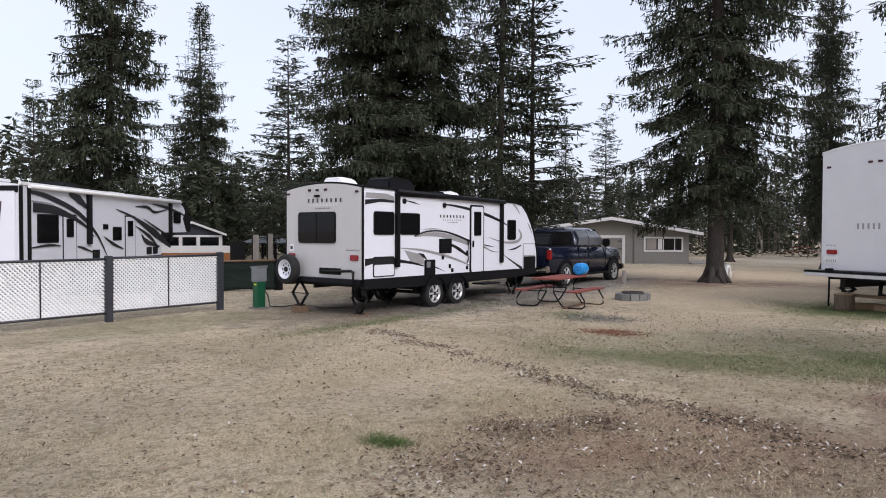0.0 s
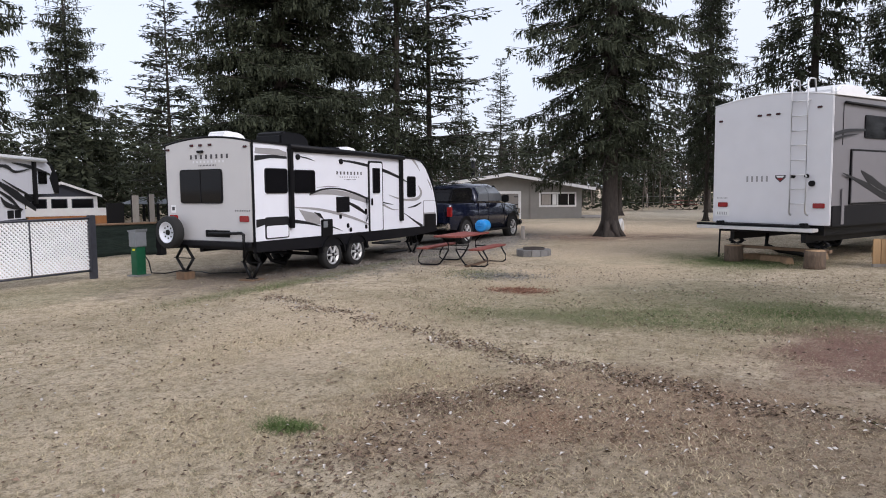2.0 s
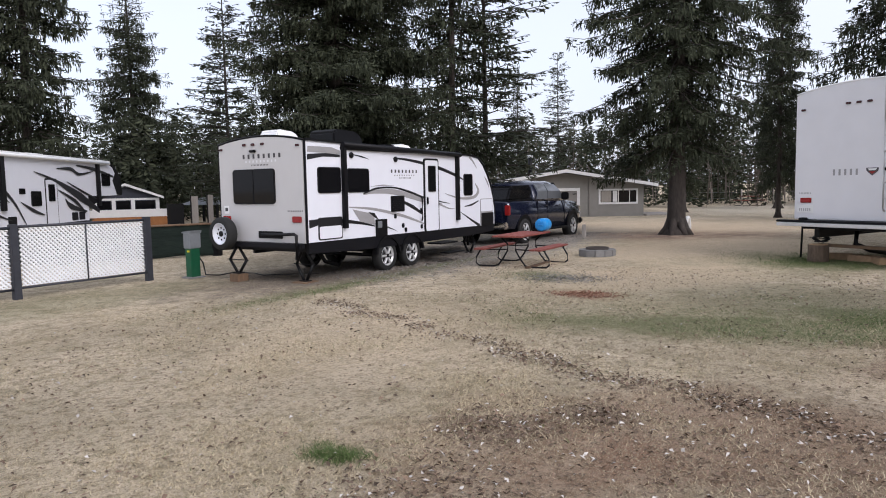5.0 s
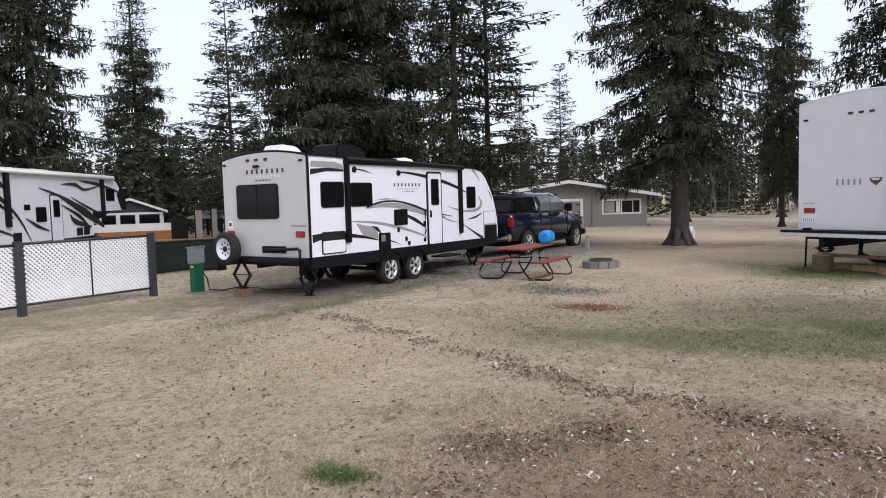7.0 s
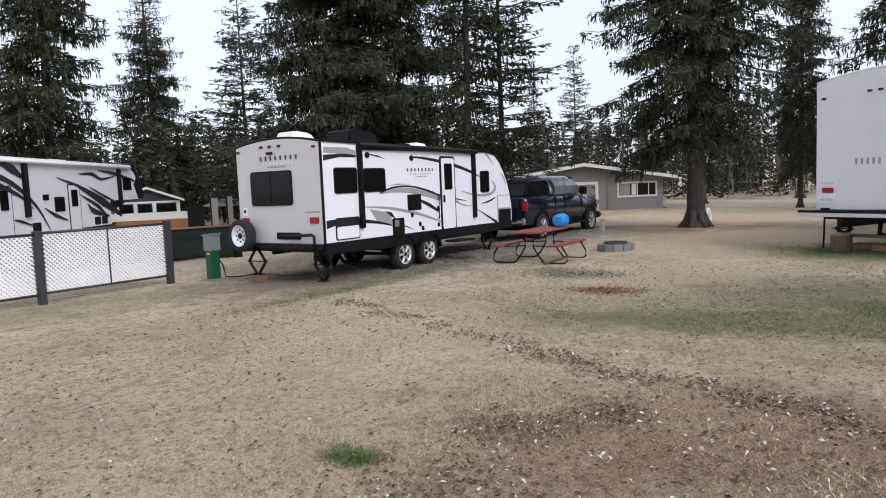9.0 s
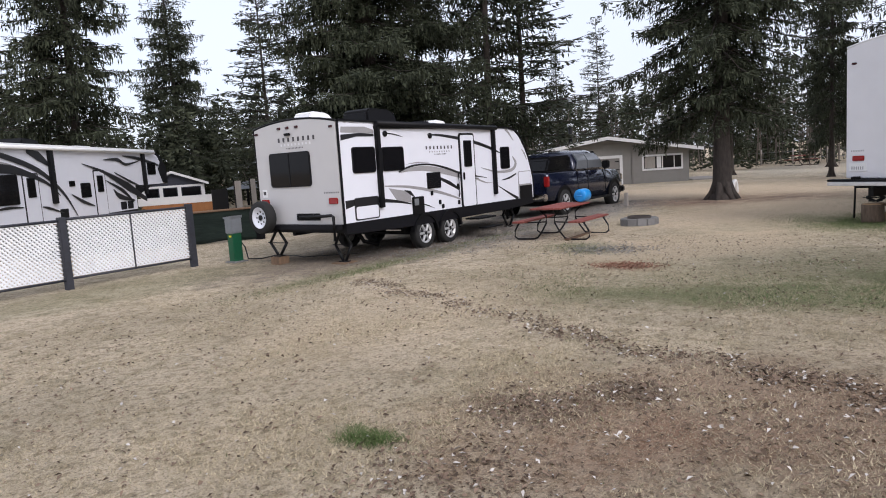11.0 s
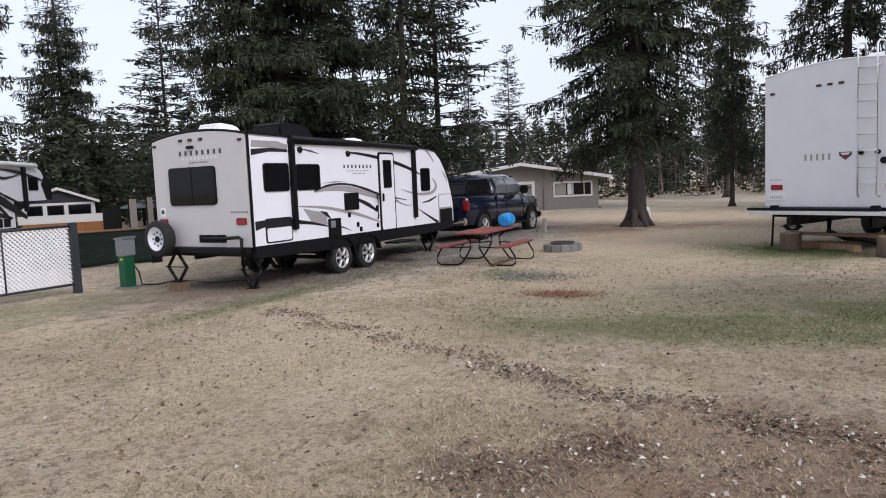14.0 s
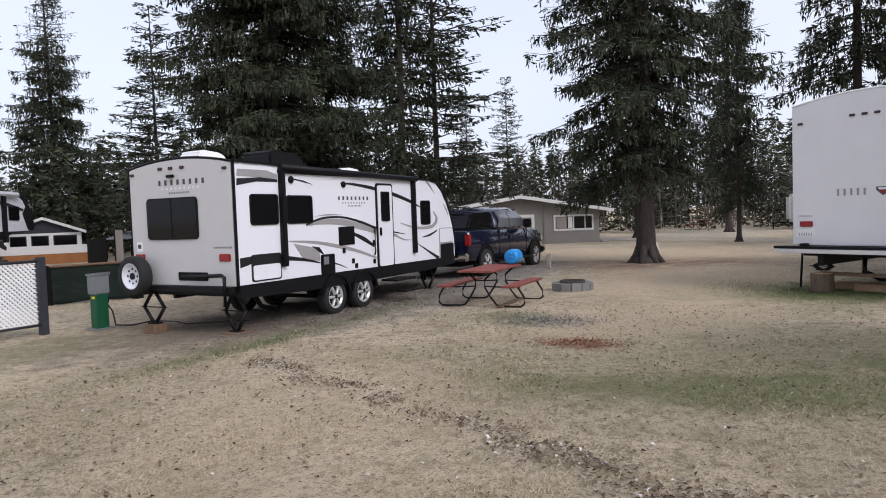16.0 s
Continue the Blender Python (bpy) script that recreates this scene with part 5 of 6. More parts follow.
def garden_shed():
    ang = math.degrees(math.atan2(-0.56, 0.83))
    t = thing("garden_shed", pose(13.6, 27.6, -0.05, 0, 0, ang), "white shed with navy gable and wide windows", "shed")
    part("wall", box(-1.75, 1.75, 0, 2.8, 0, 1.62), M_TRIM, t)
    part("gable", prism([(-1.75, 1.62), (1.75, 1.62), (0, 2.28)], "y", 0.0, 0.1), M_NAVY, t)
    part("roof", prism([(-2.0, 1.56), (0, 2.32), (2.0, 1.56), (2.0, 1.70), (0, 2.46), (-2.0, 1.70)], "y", -0.3, 3.0), M_TRIM, t)
    for x0, x1 in ((-1.5, -0.75), (-0.55, 0.25), (0.45, 1.55)):
        w = part("window", box(x0, x1, -0.04, 0.02, 0.95, 1.5, 0.01), M_NAVY, t)
        part("pane", box(x0 + 0.05, x1 - 0.05, -0.05, -0.03, 1.0, 1.45), M_GLASS, w)
    part("cladding", box(-1.9, 2.2, -0.5, -0.42, 0.0, 0.55), M_ORANGE, t)
    part("rail", box(-1.9, 2.2, -0.52, -0.4, 0.55, 0.98, 0.01), M_TRIM, t)
    return t


garden_shed()


def gazebo():
    t = thing("gazebo", pose(17.7, 25.5, 0, 0, 0, 20), "small garden gazebo with grey canopy roof", "gazebo")
    bm = bmesh.new()
    b = [bm.verts.new(p) for p in ((-1.3, -1.3, 1.1), (1.3, -1.3, 1.1), (1.3, 1.3, 1.1), (-1.3, 1.3, 1.1))]
    c = [bm.verts.new(p) for p in ((-0.4, -0.4, 1.5), (0.4, -0.4, 1.5), (0.4, 0.4, 1.5), (-0.4, 0.4, 1.5))]
    for i in range(4):
        bm.faces.new((b[i], b[(i + 1) % 4], c[(i + 1) % 4], c[i]))
    bm.faces.new(c)
    bm.faces.new(b[::-1])
    part("canopy", bm, M_GALV, t)
    for x in (-1.2, 1.2):
        for y in (-1.2, 1.2):
            part("post", box(x - 0.06, x + 0.06, y - 0.06, y + 0.06, -0.05, 1.15), M_DARK, t)
    return t


gazebo()


def privacy_boards():
    # The third, black panel is added to give the dark gap by the boards.
    for k, (x, y, h, w, m, lab) in enumerate(((11.9, 19.2, 1.75, 0.30, M_GREYWOOD, "bare grey standing boards"), (12.5, 18.8, 1.8, 0.24, M_GREYWOOD, "bare grey standing boards"), (11.2, 19.7, 1.4, 0.7, M_BLACK, "black board added for the dark gap beside the boards"))):
        t = thing("board_screen", pose(x, y, gz(x, y) - 0.05, 0, 0, -34), lab, "screen")
        part("board", box(-w / 2, w / 2, -0.03, 0.03, 0, h, 0.01), m, t)
        part("post", box(-w / 2 - 0.06, -w / 2, -0.04, 0.04, 0, h + 0.05, 0.01), M_DARK, t)


privacy_boards()


# ---------------------------------------------------------------- white slatted chain-link fence
def lattice_fence():
    """Dark posts and rails, with panels of diagonal mesh and white slats woven between."""
    y0 = 3.95
    xs_ = [-0.75, -3.40, -6.05, -8.7]
    t = thing("privacy_fence", pose(0, 0, 0), "chain-link fence woven with white plastic slats", "fence")
    for i, x in enumerate(xs_):
        g = gz(x, y0)
        part("post", box(x - 0.065, x + 0.065, y0 - 0.065, y0 + 0.065, g - 0.3, g + 1.36, 0.01), M_POST, t)
    cell = 0.083
    for i in range(3):
        xa, xb = xs_[i + 1] + 0.10, xs_[i] - 0.10
        g = gz((xa + xb) / 2, y0)
        zb, zt = g + 0.22, g + 1.28
        part("rail", tube([(xa - 0.05, y0, zt + 0.025), (xb + 0.05, y0, zt + 0.025)], 0.026, sides=8), M_POST, t)
        part("rail", tube([(xa - 0.05, y0, zb - 0.03), (xb + 0.05, y0, zb - 0.03)], 0.022, sides=8), M_POST, t)
        xm = (xa + xb) / 2
        part("rail", tube([(xm, y0 - 0.02, zb - 0.02), (xm, y0 - 0.02, zt)], 0.014, sides=6), M_POST, t)
        # diagonal slats in two layers
        for lay, sgn in ((0.006, 1), (-0.006, -1)):
            V, F = [], []
            h = zt - zb
            w = 0.0275
            c = xa - h
            while c < xb + h:
                p0, p1 = (c, zb), (c + h, zt)
                if sgn < 0:
                    p0, p1 = (c + h, zb), (c, zt)
                lo, hi = 0.0, 1.0
                dx = p1[0] - p0[0]
                for e, s in ((xa, 1), (xb, -1)):
                    k = (e - p0[0]) / dx
                    if s * dx > 0:
                        lo = max(lo, k)
                    else:
                        hi = min(hi, k)
                if hi - lo > 0.01:
                    a = (p0[0] + dx * lo, zb + h * lo)
                    b = (p0[0] + dx * hi, zb + h * hi)
                    n = len(V)
                    V += [(a[0] - w, y0 + lay, a[1]), (a[0] + w, y0 + lay, a[1]), (b[0] + w, y0 + lay, b[1]), (b[0] - w, y0 + lay, b[1]),
                          (a[0] - w, y0 + lay + 0.004, a[1]), (a[0] + w, y0 + lay + 0.004, a[1]), (b[0] + w, y0 + lay + 0.004, b[1]), (b[0] - w, y0 + lay + 0.004, b[1])]
                    F += [(n, n + 1, n + 2, n + 3), (n + 4, n + 7, n + 6, n + 5), (n, n + 3, n + 7, n + 4), (n + 1, n + 5, n + 6, n + 2)]
                c += cell
            me = mesh_from(np.array(V), np.array(F), "slats", M_SLAT)
            o = new("slats", me)
            o.parent = t
            tagged(o, kind="stuff")
    return t


lattice_fence()


def cloth_fence():
    a, b = Vector((3.75, 7.35, 0)), Vector((-1.0, 11.2, 0))
    d = (b - a)
    t = thing("windbreak_fence", pose(0, 0, 0), "low fence covered in dark green windbreak cloth", "fence")
    n = 40
    bm = bmesh.new()
    cols = []
    nrm = Vector((-d.y, d.x, 0)).normalized()
    for k in range(n + 1):
        p = a + d * k / n
        g = gz(p.x, p.y)
        cols.append([bm.verts.new((*(p + nrm * (0.02 * math.sin(k * 1.7 + j) + 0.015 * math.sin(j * 2.3)))[:2], g + 0.04 + j * 0.115 - 0.02 * math.sin(k * 0.7))) for j in range(9)])
    for q, s in zip(cols, cols[1:]):
        for j in range(8):
            bm.faces.new((q[j], q[j + 1], s[j + 1], s[j])).smooth = True
    bmesh.ops.solidify(bm, geom=bm.faces[:], thickness=0.012)
    part("cloth", bm, M_NET, t)
    part("rail", tube([a + Vector((0, 0, 0.95 + gz(*a[:2]))), b + Vector((0, 0, 0.95 + gz(*b[:2])))], 0.035, sides=6), M_PLANK, t)
    for k in range(4):
        p = a + d * k / 3
        part("post", box(p.x - 0.11, p.x + 0.11, p.y - 0.08, p.y + 0.14, gz(p.x, p.y) - 0.1, gz(p.x, p.y) + 0.98, 0.02), M_BLACK, t)


cloth_fence()


# ---------------------------------------------------------------- power pedestal
def power_pedestal():
    x, y = -0.05, 3.40
    t = thing("power_pedestal", pose(x, y, gz(x, y)), "green power pedestal with grey meter box", "power pedestal")
    part("base", box(-0.18, 0.18, -0.18, 0.18, -0.03, 0.03, 0.01), M_CONC, t)
    part("post", box(-0.115, 0.115, -0.10, 0.10, 0.0, 0.66, 0.012), M_GREENP, t)
    m = part("meter_box", box(-0.14, 0.14, -0.12, 0.12, 0.64, 0.98, 0.015), M_GALV, t)
    part("lid", prism([(-0.13, 0.97), (0.15, 0.97), (0.15, 1.0), (-0.15, 1.03)], "x", -0.15, 0.15, bevel=0.006), M_GALV, m)
    part("label", box(-0.12, -0.112, -0.05, 0.03, 0.56, 0.60), M_YELLOW, t)
    part("cable", tube([(0.10, -0.02, 0.5), (0.22, -0.05, 0.3), (0.20, -0.15, 0.05), (0.45, -0.3, 0.02), (0.9, -0.25, 0.03), (1.0, -0.8, 0.02), (0.8, -1.3, 0.03), (1.2, -1.75, 0.03), (1.5, -2.3, 0.03)], 0.016, sides=6), M_STRAP, t)
    part("plug", box(0.08, 0.16, -0.06, 0.04, 0.46, 0.58, 0.01), M_DARK, t)
    return t


power_pedestal()


# ---------------------------------------------------------------- picnic table, keg, fire ring
def picnic_table(m, label):
    t = thing("picnic_table", m, label, "picnic table")
    L = 1.83
    for i, y in enumerate((-0.30, -0.15, 0.0, 0.15, 0.30)):
        part("top_board", box(-L / 2, L / 2, y - 0.068, y + 0.068, 0.715, 0.755, 0.006), M_REDWOOD, t)
    for s in (-1, 1):
        for y in (0.62, 0.77):
            part("seat_board", box(-L / 2, L / 2, s * y - 0.068, s * y + 0.068, 0.415, 0.455, 0.006), M_REDWOOD, t)
    for x in (-0.62, 0.62):
        for s in (-1, 1):
            part("leg", tube([(x, s * 0.28, 0.71), (x, s * 0.10, 0.55), (x, s * 0.10, 0.40), (x, s * 0.22, 0.2), (x, s * 0.34, 0.05), (x, s * 0.45, 0.02), (x, s * 0.85, 0.02), (x, s * 0.93, 0.08), (x, s * 0.92, 0.22), (x, s * 0.80, 0.41)], 0.021, sides=8), M_DARK, t)
            part("seat_brace", tube([(x, s * 0.10, 0.42), (x, s * 0.5, 0.405), (x, s * 0.84, 0.405)], 0.016, sides=6), M_DARK, t)
        part("cross_bar", tube([(x, -0.33, 0.705), (x, 0.33, 0.705)], 0.018, sides=6), M_DARK, t)
    part("foot_board", box(-0.75, 0.75, -0.50, -0.38, 0.0, 0.04, 0.006), M_PLANK, t)
    return t


TX, TY, TA = 4.26, -2.34, 4
picnic_table(pose(TX, TY, gz(TX, TY), 0, 0, TA) @ Matrix.Scale(0.92, 4), "red-stained picnic table on bent steel legs")


def blue_keg():
    t = thing("water_container", pose(TX, TY, gz(TX, TY) + 0.697, 0, 0, TA), "bright blue plastic water container on the table", "container")
    c = (0.78, -0.2, 0.150)
    part("shell", lathe([(0.09, -0.18), (0.125, -0.175), (0.143, -0.16), (0.148, -0.11), (0.143, -0.09), (0.148, -0.07), (0.148, 0.07), (0.143, 0.09), (0.148, 0.11), (0.143, 0.16), (0.125, 0.175), (0.09, 0.18)], "x", c, 28), M_BLUE, t)
    part("cap", lathe([(0.03, -0.17), (0.03, -0.205), (0.024, -0.21)], "x", (0.78, -0.2, 0.22), 14), M_BLUE, t)
    part("handle", tube([(0.61, -0.25, 0.15), (0.565, -0.25, 0.15), (0.565, -0.15, 0.15), (0.61, -0.15, 0.15)], 0.012, sides=6), M_BLUE, t)


blue_keg()


def fire_ring():
    x, y = 6.52, -3.21
    t = thing("fire_ring", pose(x, y, gz(x, y)) @ Matrix.Scale(0.82, 4), "round fire pit of concrete blocks with a steel liner", "fire pit")
    n = 12
    a = 2 * math.pi / n
    block = prism([(0.34 * math.cos(-a / 2 + 0.02), 0.34 * math.sin(-a / 2 + 0.02)), (0.54 * math.cos(-a / 2 + 0.015), 0.54 * math.sin(-a / 2 + 0.015)), (0.54 * math.cos(a / 2 - 0.015), 0.54 * math.sin(a / 2 - 0.015)), (0.34 * math.cos(a / 2 - 0.02), 0.34 * math.sin(a / 2 - 0.02))], "z", -0.03, 0.19, bevel=0.008)
    first = part("block", block, M_CONC, t)
    for k in range(1, n):
        o = new("block", first.data)
        o.parent = t
        o.matrix_basis = pose(0, 0, random.uniform(-0.008, 0.008), 0, 0, 360 * k / n)
    part("liner", lathe([(0.335, -0.02), (0.335, 0.25), (0.32, 0.25), (0.32, -0.02)], "z", (0, 0, 0), 24), M_RUST, t)
    part("ash", lathe([(0.31, 0.02), (0.2, 0.06), (0.02, 0.08)], "z", (0, 0, 0), 20), M_RUST, t)


fire_ring()


def peg(x, y, h):
    t = thing("marker_post", pose(x, y, gz(x, y) - 0.05), "short grey wooden site marker post", "post")
    part("stake", box(-0.06, 0.06, -0.05, 0.05, 0, h + 0.05, 0.012), M_GREYWOOD, t)


peg(11.85, -0.7, 0.42)


# ---------------------------------------------------------------- stumps, boards and gates beside the grey trailer
def stump(x, y, r, h, label):
    t = thing("wood_stump", pose(x, y, gz(x, y) - 0.03, 0, 0, random.uniform(0, 90)), label, "stump")
    prof = [(r * 1.02, 0), (r, h * 0.3), (r * 0.97, h * 0.7), (r * 0.98, h)]
    bm = lathe(prof, "z", (0, 0, 0), 18)
    for v in bm.verts:
        k = 1 + 0.05 * noise.noise(Vector((v.co.x * 6 + x, v.co.y * 6, v.co.z * 3)))
        v.co.x *= k
        v.co.y *= k
    part("log", bm, M_STUMP, t)
    part("cut_end", lathe([(r * 0.9, h - 0.01), (r * 0.9, h + 0.012), (0.02, h + 0.012)], "z", (0, 0, 0), 18), M_CUT, t)


stump(5.55, -9.55, 0.2, 0.38, "short sawn log standing under the trailer")
stump(6.45, -7.95, 0.2, 0.38, "weathered sawn log supporting the trailer")


def split_log(x, y, a):
    t = thing("firewood_log", pose(x, y, gz(x, y) + 0.07, 0, 0, a), "split firewood log lying under the trailer", "log")
    part("log", prism([(-0.09, -0.08), (0.09, -0.08), (0.06, 0.06), (-0.05, 0.07)], "x", -0.25, 0.25, bevel=0.01), M_CUT, t)


for p in ((6.4, -9.0, 20), (6.7, -8.7, 60), (7.3, -9.6, -30), (7.0, -8.3, 100)):
    split_log(*p)


def board_gate(x, y, a, n, h, w, label):
    t = thing("wooden_gate", pose(x, y, gz(x, y), 0, 0, a), label, "wooden gate", "timber panels beside the trailer")
    for k in range(n):
        part("board", box(k * w, k * w + w * 0.94, -0.012, 0.012, 0.06, h + random.uniform(-0.02, 0.02), 0.004), M_NEWWOOD, t)
    for z in (0.2, h - 0.22):
        part("rail", box(0, n * w, 0.012, 0.05, z, z + 0.09, 0.004), M_NEWWOOD, t)
    part("foot", box(0, n * w, -0.04, 0.04, 0, 0.06, 0.004), M_GREYWOOD, t)
    return t


board_gate(6.15, -10.55, -65, 2, 0.55, 0.16, "short panel of fresh pine boards on edge")
board_gate(6.15, -10.95, -65, 5, 1.05, 0.17, "fence panel of fresh pine boards")
board_gate(5.75, -11.85, -65, 5, 1.02, 0.17, "fence panel of fresh pine boards")
sh = thing("dark_sheet", pose(5.75, -10.95, gz(5.7, -11), 9, 0, -68), "dark brown sheet leaning on the board panels", "sheet")
part("sheet", box(-0.05, 0.42, -0.012, 0.012, 0.0, 0.86, 0.006), M_BOARD, sh)
hg = part("hinge", box(0.85, 0.93, -0.03, -0.01, 0.3, 0.36), M_DARK, bpy.data.objects["wooden_gate.001"])


# ---------------------------------------------------------------- far side of the clearing
def far_rail_fence():
    t = thing("wire_fence", pose(0, 0, 0), "far wire fence on thin wooden posts", "fence")
    a, b = Vector((52, 9, 0)), Vector((50, -22, 0))
    for k in range(14):
        p = a + (b - a) * k / 13
        part("post", tube([(p.x, p.y, -0.1), (p.x, p.y, 1.25)], 0.06, sides=6), M_GREYWOOD, t)
    for z in (0.5, 1.0):
        part("wire", tube([a + Vector((0, 0, z)), b + Vector((0, 0, z))], 0.012, sides=4), M_GALV, t)


far_rail_fence()
picnic_table(pose(48.0, 0.6, 0, 0, 0, 40), "weathered dark picnic table at the far clearing edge")


def small_trailer():
    t = thing("parked_trailer", pose(47.0, -9.5, 0, 0, 0, 100), "small white camper parked by the far fence", "camper")
    part("body", box(0, 4.2, 0, 2.0, 0.5, 2.4, 0.2), M_TRIM, t)
    window(t, 0.8, 2.0, 1.3, 1.9, 0, -1)
    part("band", box(0.2, 4.0, -0.015, 0.0, 0.75, 0.95), M_DECK, t)
    for y, s in ((0.1, -1), (1.9, 1)):
        wheel(t, 2.2, y, 0.32, 0.34, 0.2, s, M_ALU, 5)
    part("tongue", tube([(4.1, 1.0, 0.5), (5.2, 1.0, 0.45)], 0.05), M_DARK, t)
    part("jack", tube([(5.1, 1.0, 0.5), (5.1, 1.0, -0.02)], 0.04), M_DARK, t)


small_trailer()


def white_chair():
    t = thing("garden_hoop", pose(15.9, -2.95, gz(16, -3), 0, 0, 0), "white curved plastic hoop standing in the grass", "garden ornament")
    part("arch", tube([(0.5 * math.cos(a) * 0.5, 0, 0.42 * math.sin(a)) for a in np.linspace(-0.05, math.pi + 0.05, 10)], 0.07), M_TRIM, t)


white_chair()


# ---------------------------------------------------------------- grass, leaves, gravel
def keep_out(x, y, rng):
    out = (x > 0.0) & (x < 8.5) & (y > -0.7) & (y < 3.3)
    for cx, cy, rx, ry, turn, sort, amount in PATCHES:
        if sort in ("red", "mulch", "soil", "stone", "green"):
            c, s = math.cos(radians(turn)), math.sin(radians(turn))
            u, v = ((x - cx) * c + (y - cy) * s) / rx, (-(x - cx) * s + (y - cy) * c) / ry
            out |= rng.uniform(0, 1, len(x)) < amount * (0.5 if sort == "green" else 0.45 if cx < -3 and sort != "mulch" else 0.95) * np.exp(-0.8 * (u * u + v * v) ** 2)
    return out


def scatter_blades(n, cx, cy, rx, ry, hmin, hmax, material, name, label, seed, falloff=False, shape=None):
    rng = np.random.default_rng(seed)
    if falloff:
        k = rng.integers(0, 14, n)
        ox, oy = rng.normal(0, 0.5, 14), rng.normal(0, 0.5, 14)
        x, y = cx + rx * (ox[k] + rng.normal(0, 0.28, n)), cy + ry * (oy[k] + rng.normal(0, 0.28, n))
    else:
        x, y = rng.uniform(cx - rx, cx + rx, n), rng.uniform(cy - ry, cy + ry, n)
        edge = np.minimum(rx - np.abs(x - cx), ry - np.abs(y - cy))
        near = rng.uniform(0, 2.0, n) < edge
        x, y = x[near], y[near]
    ok = ~keep_out(x, y, rng) | falloff
    x, y = x[ok], y[ok]
    n = len(x)
    z = np.array([gz(a, b) for a, b in zip(x, y)]) - 0.006
    h = rng.uniform(hmin, hmax, n)
    a = rng.uniform(0, 6.2832, n)
    w = rng.uniform(0.0016, 0.0038, n)
    tilt = rng.uniform(0.3, 2.4, n) * h
    b = rng.uniform(0, 6.2832, n)
    base = np.stack([x, y, z], 1)
    s = np.stack([np.cos(a) * w, np.sin(a) * w, np.zeros(n)], 1)
    tip = base + np.stack([np.cos(b) * tilt, np.sin(b) * tilt, h], 1)
    v = np.stack([base - s, base + s, tip], 1).reshape(-1, 3)
    f = np.arange(3 * n).reshape(-1, 3)
    tagged(new(name, mesh_from(v, f, name, material)), label, "grass", kind="stuff")


scatter_blades(330000, -4.8, -5.2, 6.9, 7.0, 0.008, 0.030, M_BLADE, "dry_grass", "short dry straw-coloured grass blades", 21)
scatter_blades(220000, -6.0, -6.6, 3.6, 3.6, 0.008, 0.028, M_BLADE, "dry_grass", "short dry straw-coloured grass blades", 23)
scatter_blades(90000, 3.0, -5.0, 9.0, 9.0, 0.015, 0.05, M_BLADE, "dry_grass", "short dry straw-coloured grass blades", 22)
for i, (cx, cy, rx, ry, n, h) in enumerate(((-6.2, -6.27, 0.15, 0.24, 1300, 0.05), (-0.9, -8.0, 0.9, 3.0, 9000, 0.045), (0.3, -9.4, 0.8, 1.3, 5000, 0.05), (6.6, -8.0, 1.5, 1.6, 9000, 0.06), (1.2, -0.7, 3.6, 0.4, 5000, 0.05), (2.5, -3.9, 0.7, 1.0, 900, 0.08), (-3.0, -3.0, 5.0, 5.0, 5000, 0.03))):
    scatter_blades(n, cx, cy, rx, ry, 0.02, h, M_GREENB, "green_grass", "patch of fresh green grass blades", 30 + i, True)


def scatter_leaves(n, place, size, material, name, label, seed, cat="leaves"):
    rng = np.random.default_rng(seed)
    x, y = place(rng, n)
    z = np.array([gz(a, b) for a, b in zip(x, y)]) + rng.uniform(0.004, 0.022, n)
    s = size * rng.uniform(0.5, 1.3, n)
    a = rng.uniform(0, 6.2832, n)
    u = np.stack([np.cos(a), np.sin(a), rng.normal(0, 0.35, n)], 1) * s[:, None]
    w = np.stack([-np.sin(a), np.cos(a), rng.normal(0, 0.35, n)], 1) * (s * rng.uniform(0.35, 0.7, n))[:, None]
    c = np.stack([x, y, z], 1)
    curl = np.array([0, 0, 1.0]) * (s * rng.uniform(0.1, 0.5, n))[:, None]
    v = np.stack([c - u, c - w * 0.9 + curl, c + u, c + w + curl], 1).reshape(-1, 3)
    i = np.arange(n)[:, None] * 4
    f = np.concatenate([i + [0, 1, 2], i + [0, 2, 3]], 0)
    tagged(new(name, mesh_from(v, f, name, material)), label, cat, kind="stuff")


LINE = [(-0.9, -0.9), (-1.5, -2.03), (-2.09, -3.6), (-2.96, -5.68), (-3.47, -6.77), (-3.81, -8.21), (-4.14, -9.09), (-4.62, -10.64)]


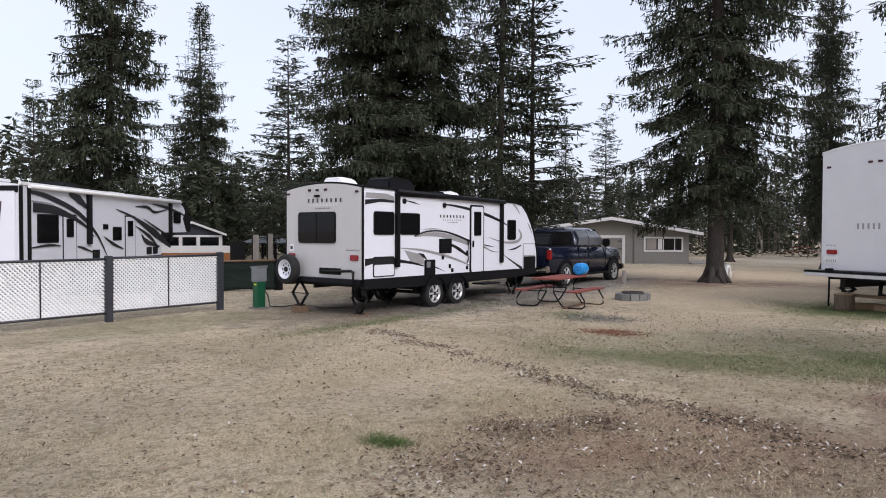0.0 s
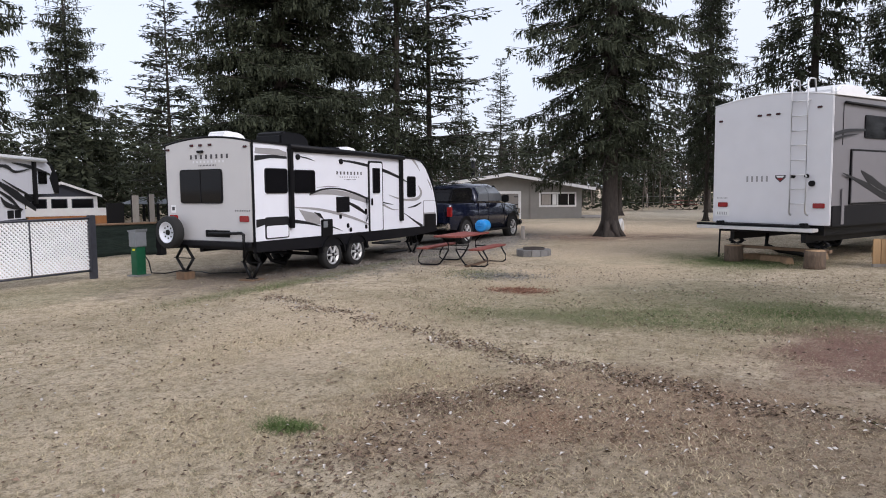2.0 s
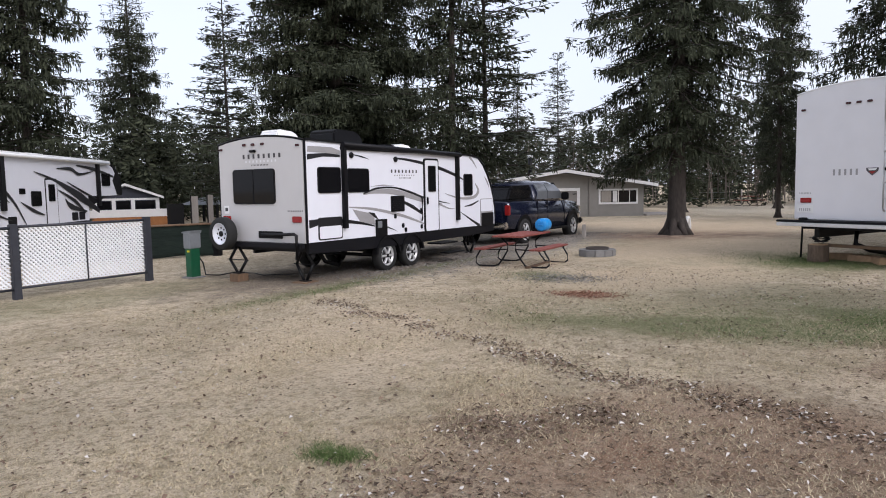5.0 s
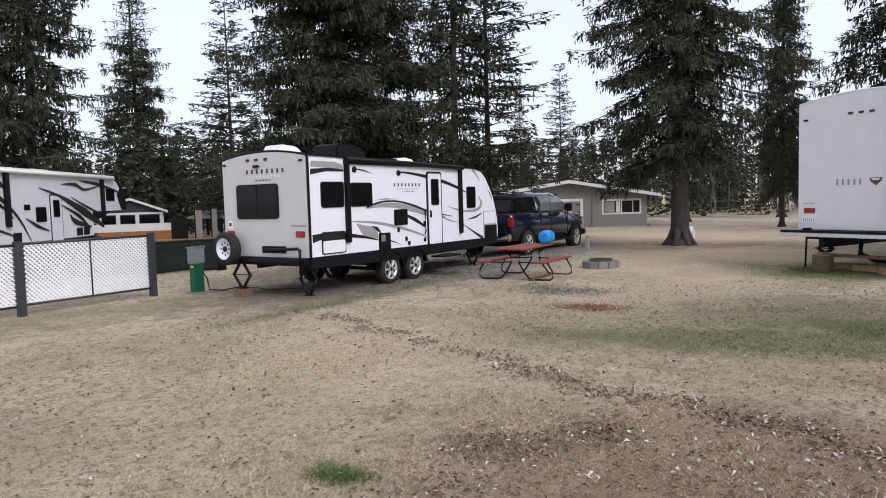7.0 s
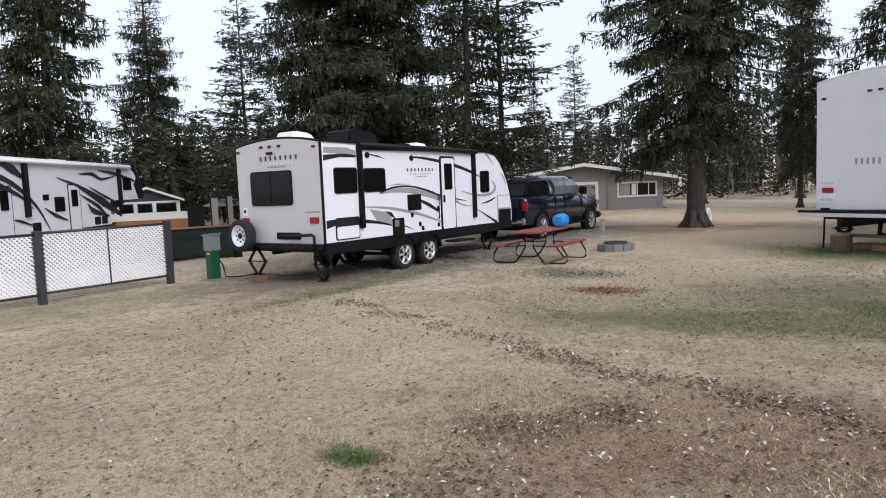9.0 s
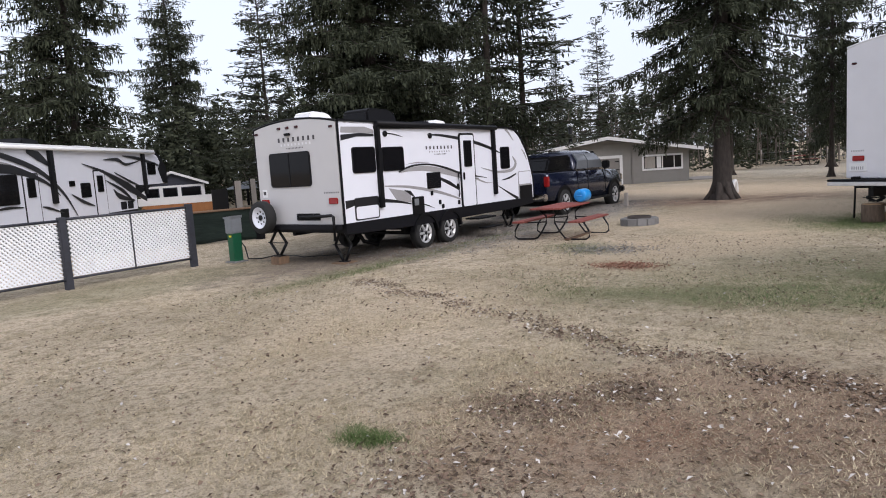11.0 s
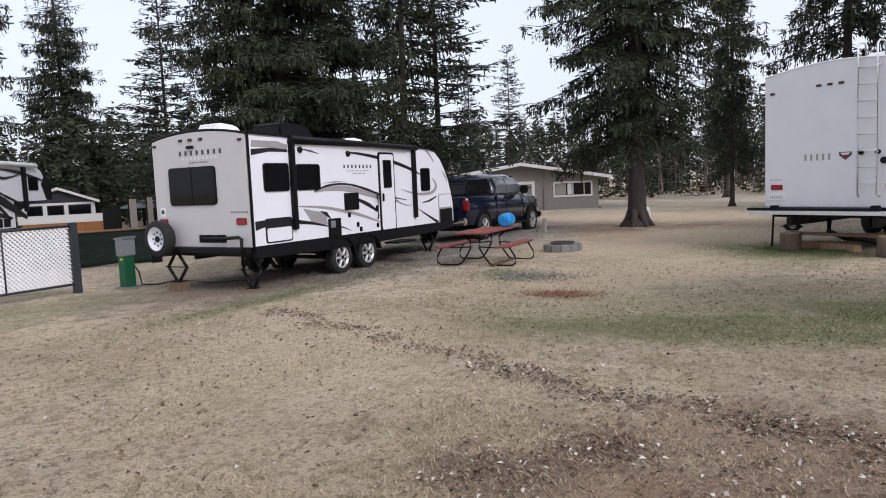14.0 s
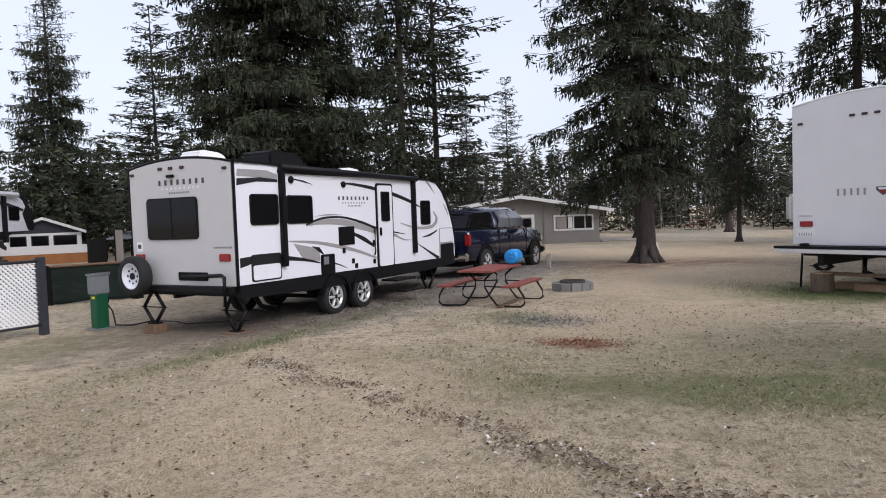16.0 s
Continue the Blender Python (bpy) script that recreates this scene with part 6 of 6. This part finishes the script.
def on_line(spread):
    def place(rng, n):
        k = rng.uniform(0.6, len(LINE) - 1.001, n)
        k = np.clip(k + 0.10 * np.sin(k * 23) + 0.06 * np.sin(k * 51), 0.6, len(LINE) - 1.001)
        i = k.astype(int)
        p = np.array(LINE)
        q = p[i] + (p[i + 1] - p[i]) * (k - i)[:, None]
        wave = 0.10 * np.sin(k * 7) + 0.05 * np.sin(k * 19)
        return q[:, 0] + wave + rng.normal(0, spread, n), q[:, 1] + rng.normal(0, 0.1, n)
    return place


def all_over(rng, n):
    return rng.uniform(-9.2, 4.5, n), rng.uniform(-11.0, 1.0, n) * 1.0 - 0.8


def near_heaps(rng, n):
    c = np.array([(-5.25, -6.95, 0.22), (-4.65, -7.45, 0.2), (-6.2, -7.3, 0.3), (-5.6, -8.1, 0.6), (-4.6, -8.6, 0.6), (-6.6, -7.0, 0.3), (-6.9, -8.0, 0.5), (-5.0, -9.3, 0.6)])
    k = rng.integers(0, len(c), n)
    return c[k, 0] + rng.normal(0, 1, n) * c[k, 2], c[k, 1] + rng.normal(0, 1, n) * c[k, 2]


scatter_leaves(2300, on_line(0.13), 0.021, M_LEAF, "fallen_leaves", "line of dead brown leaves in a shallow rut", 41)
scatter_leaves(420, on_line(0.12), 0.021, M_LEAFP, "bleached_leaves", "pale bleached leaves in a shallow rut", 42)
scatter_leaves(7000, all_over, 0.021, M_LEAF, "fallen_leaves", "scattered dead brown leaves on the lawn", 43)
scatter_leaves(900, all_over, 0.019, M_LEAFP, "bleached_leaves", "scattered pale dead leaves on the lawn", 44)
scatter_leaves(2600, near_heaps, 0.019, M_LEAF, "fallen_leaves", "small drifts of dead brown leaves", 45)
scatter_leaves(260, near_heaps, 0.02, M_LEAFP, "bleached_leaves", "pale leaves in small drifts", 46)


def on_pad(rng, n):
    return rng.uniform(0.8, 14, n), rng.normal(0.3, 1.1, n)


def by_ring(rng, n):
    return 2.4 + rng.normal(0, 0.3, n), -4.2 + rng.normal(0, 0.45, n)


scatter_leaves(9000, on_pad, 0.022, M_PEBBLE, "gravel", "loose grey gravel of the parking pad", 47, "gravel")
scatter_leaves(1000, by_ring, 0.022, M_PEBBLE, "gravel", "small heap of grey gravel in the grass", 48, "gravel")


def red_heap(rng, n):
    return 0.75 + rng.normal(0, 0.16, n), -5.25 + rng.normal(0, 0.27, n)


scatter_leaves(850, red_heap, 0.022, M_CRUMB, "red_soil", "small spread of red-brown soil crumbs", 49, "soil")
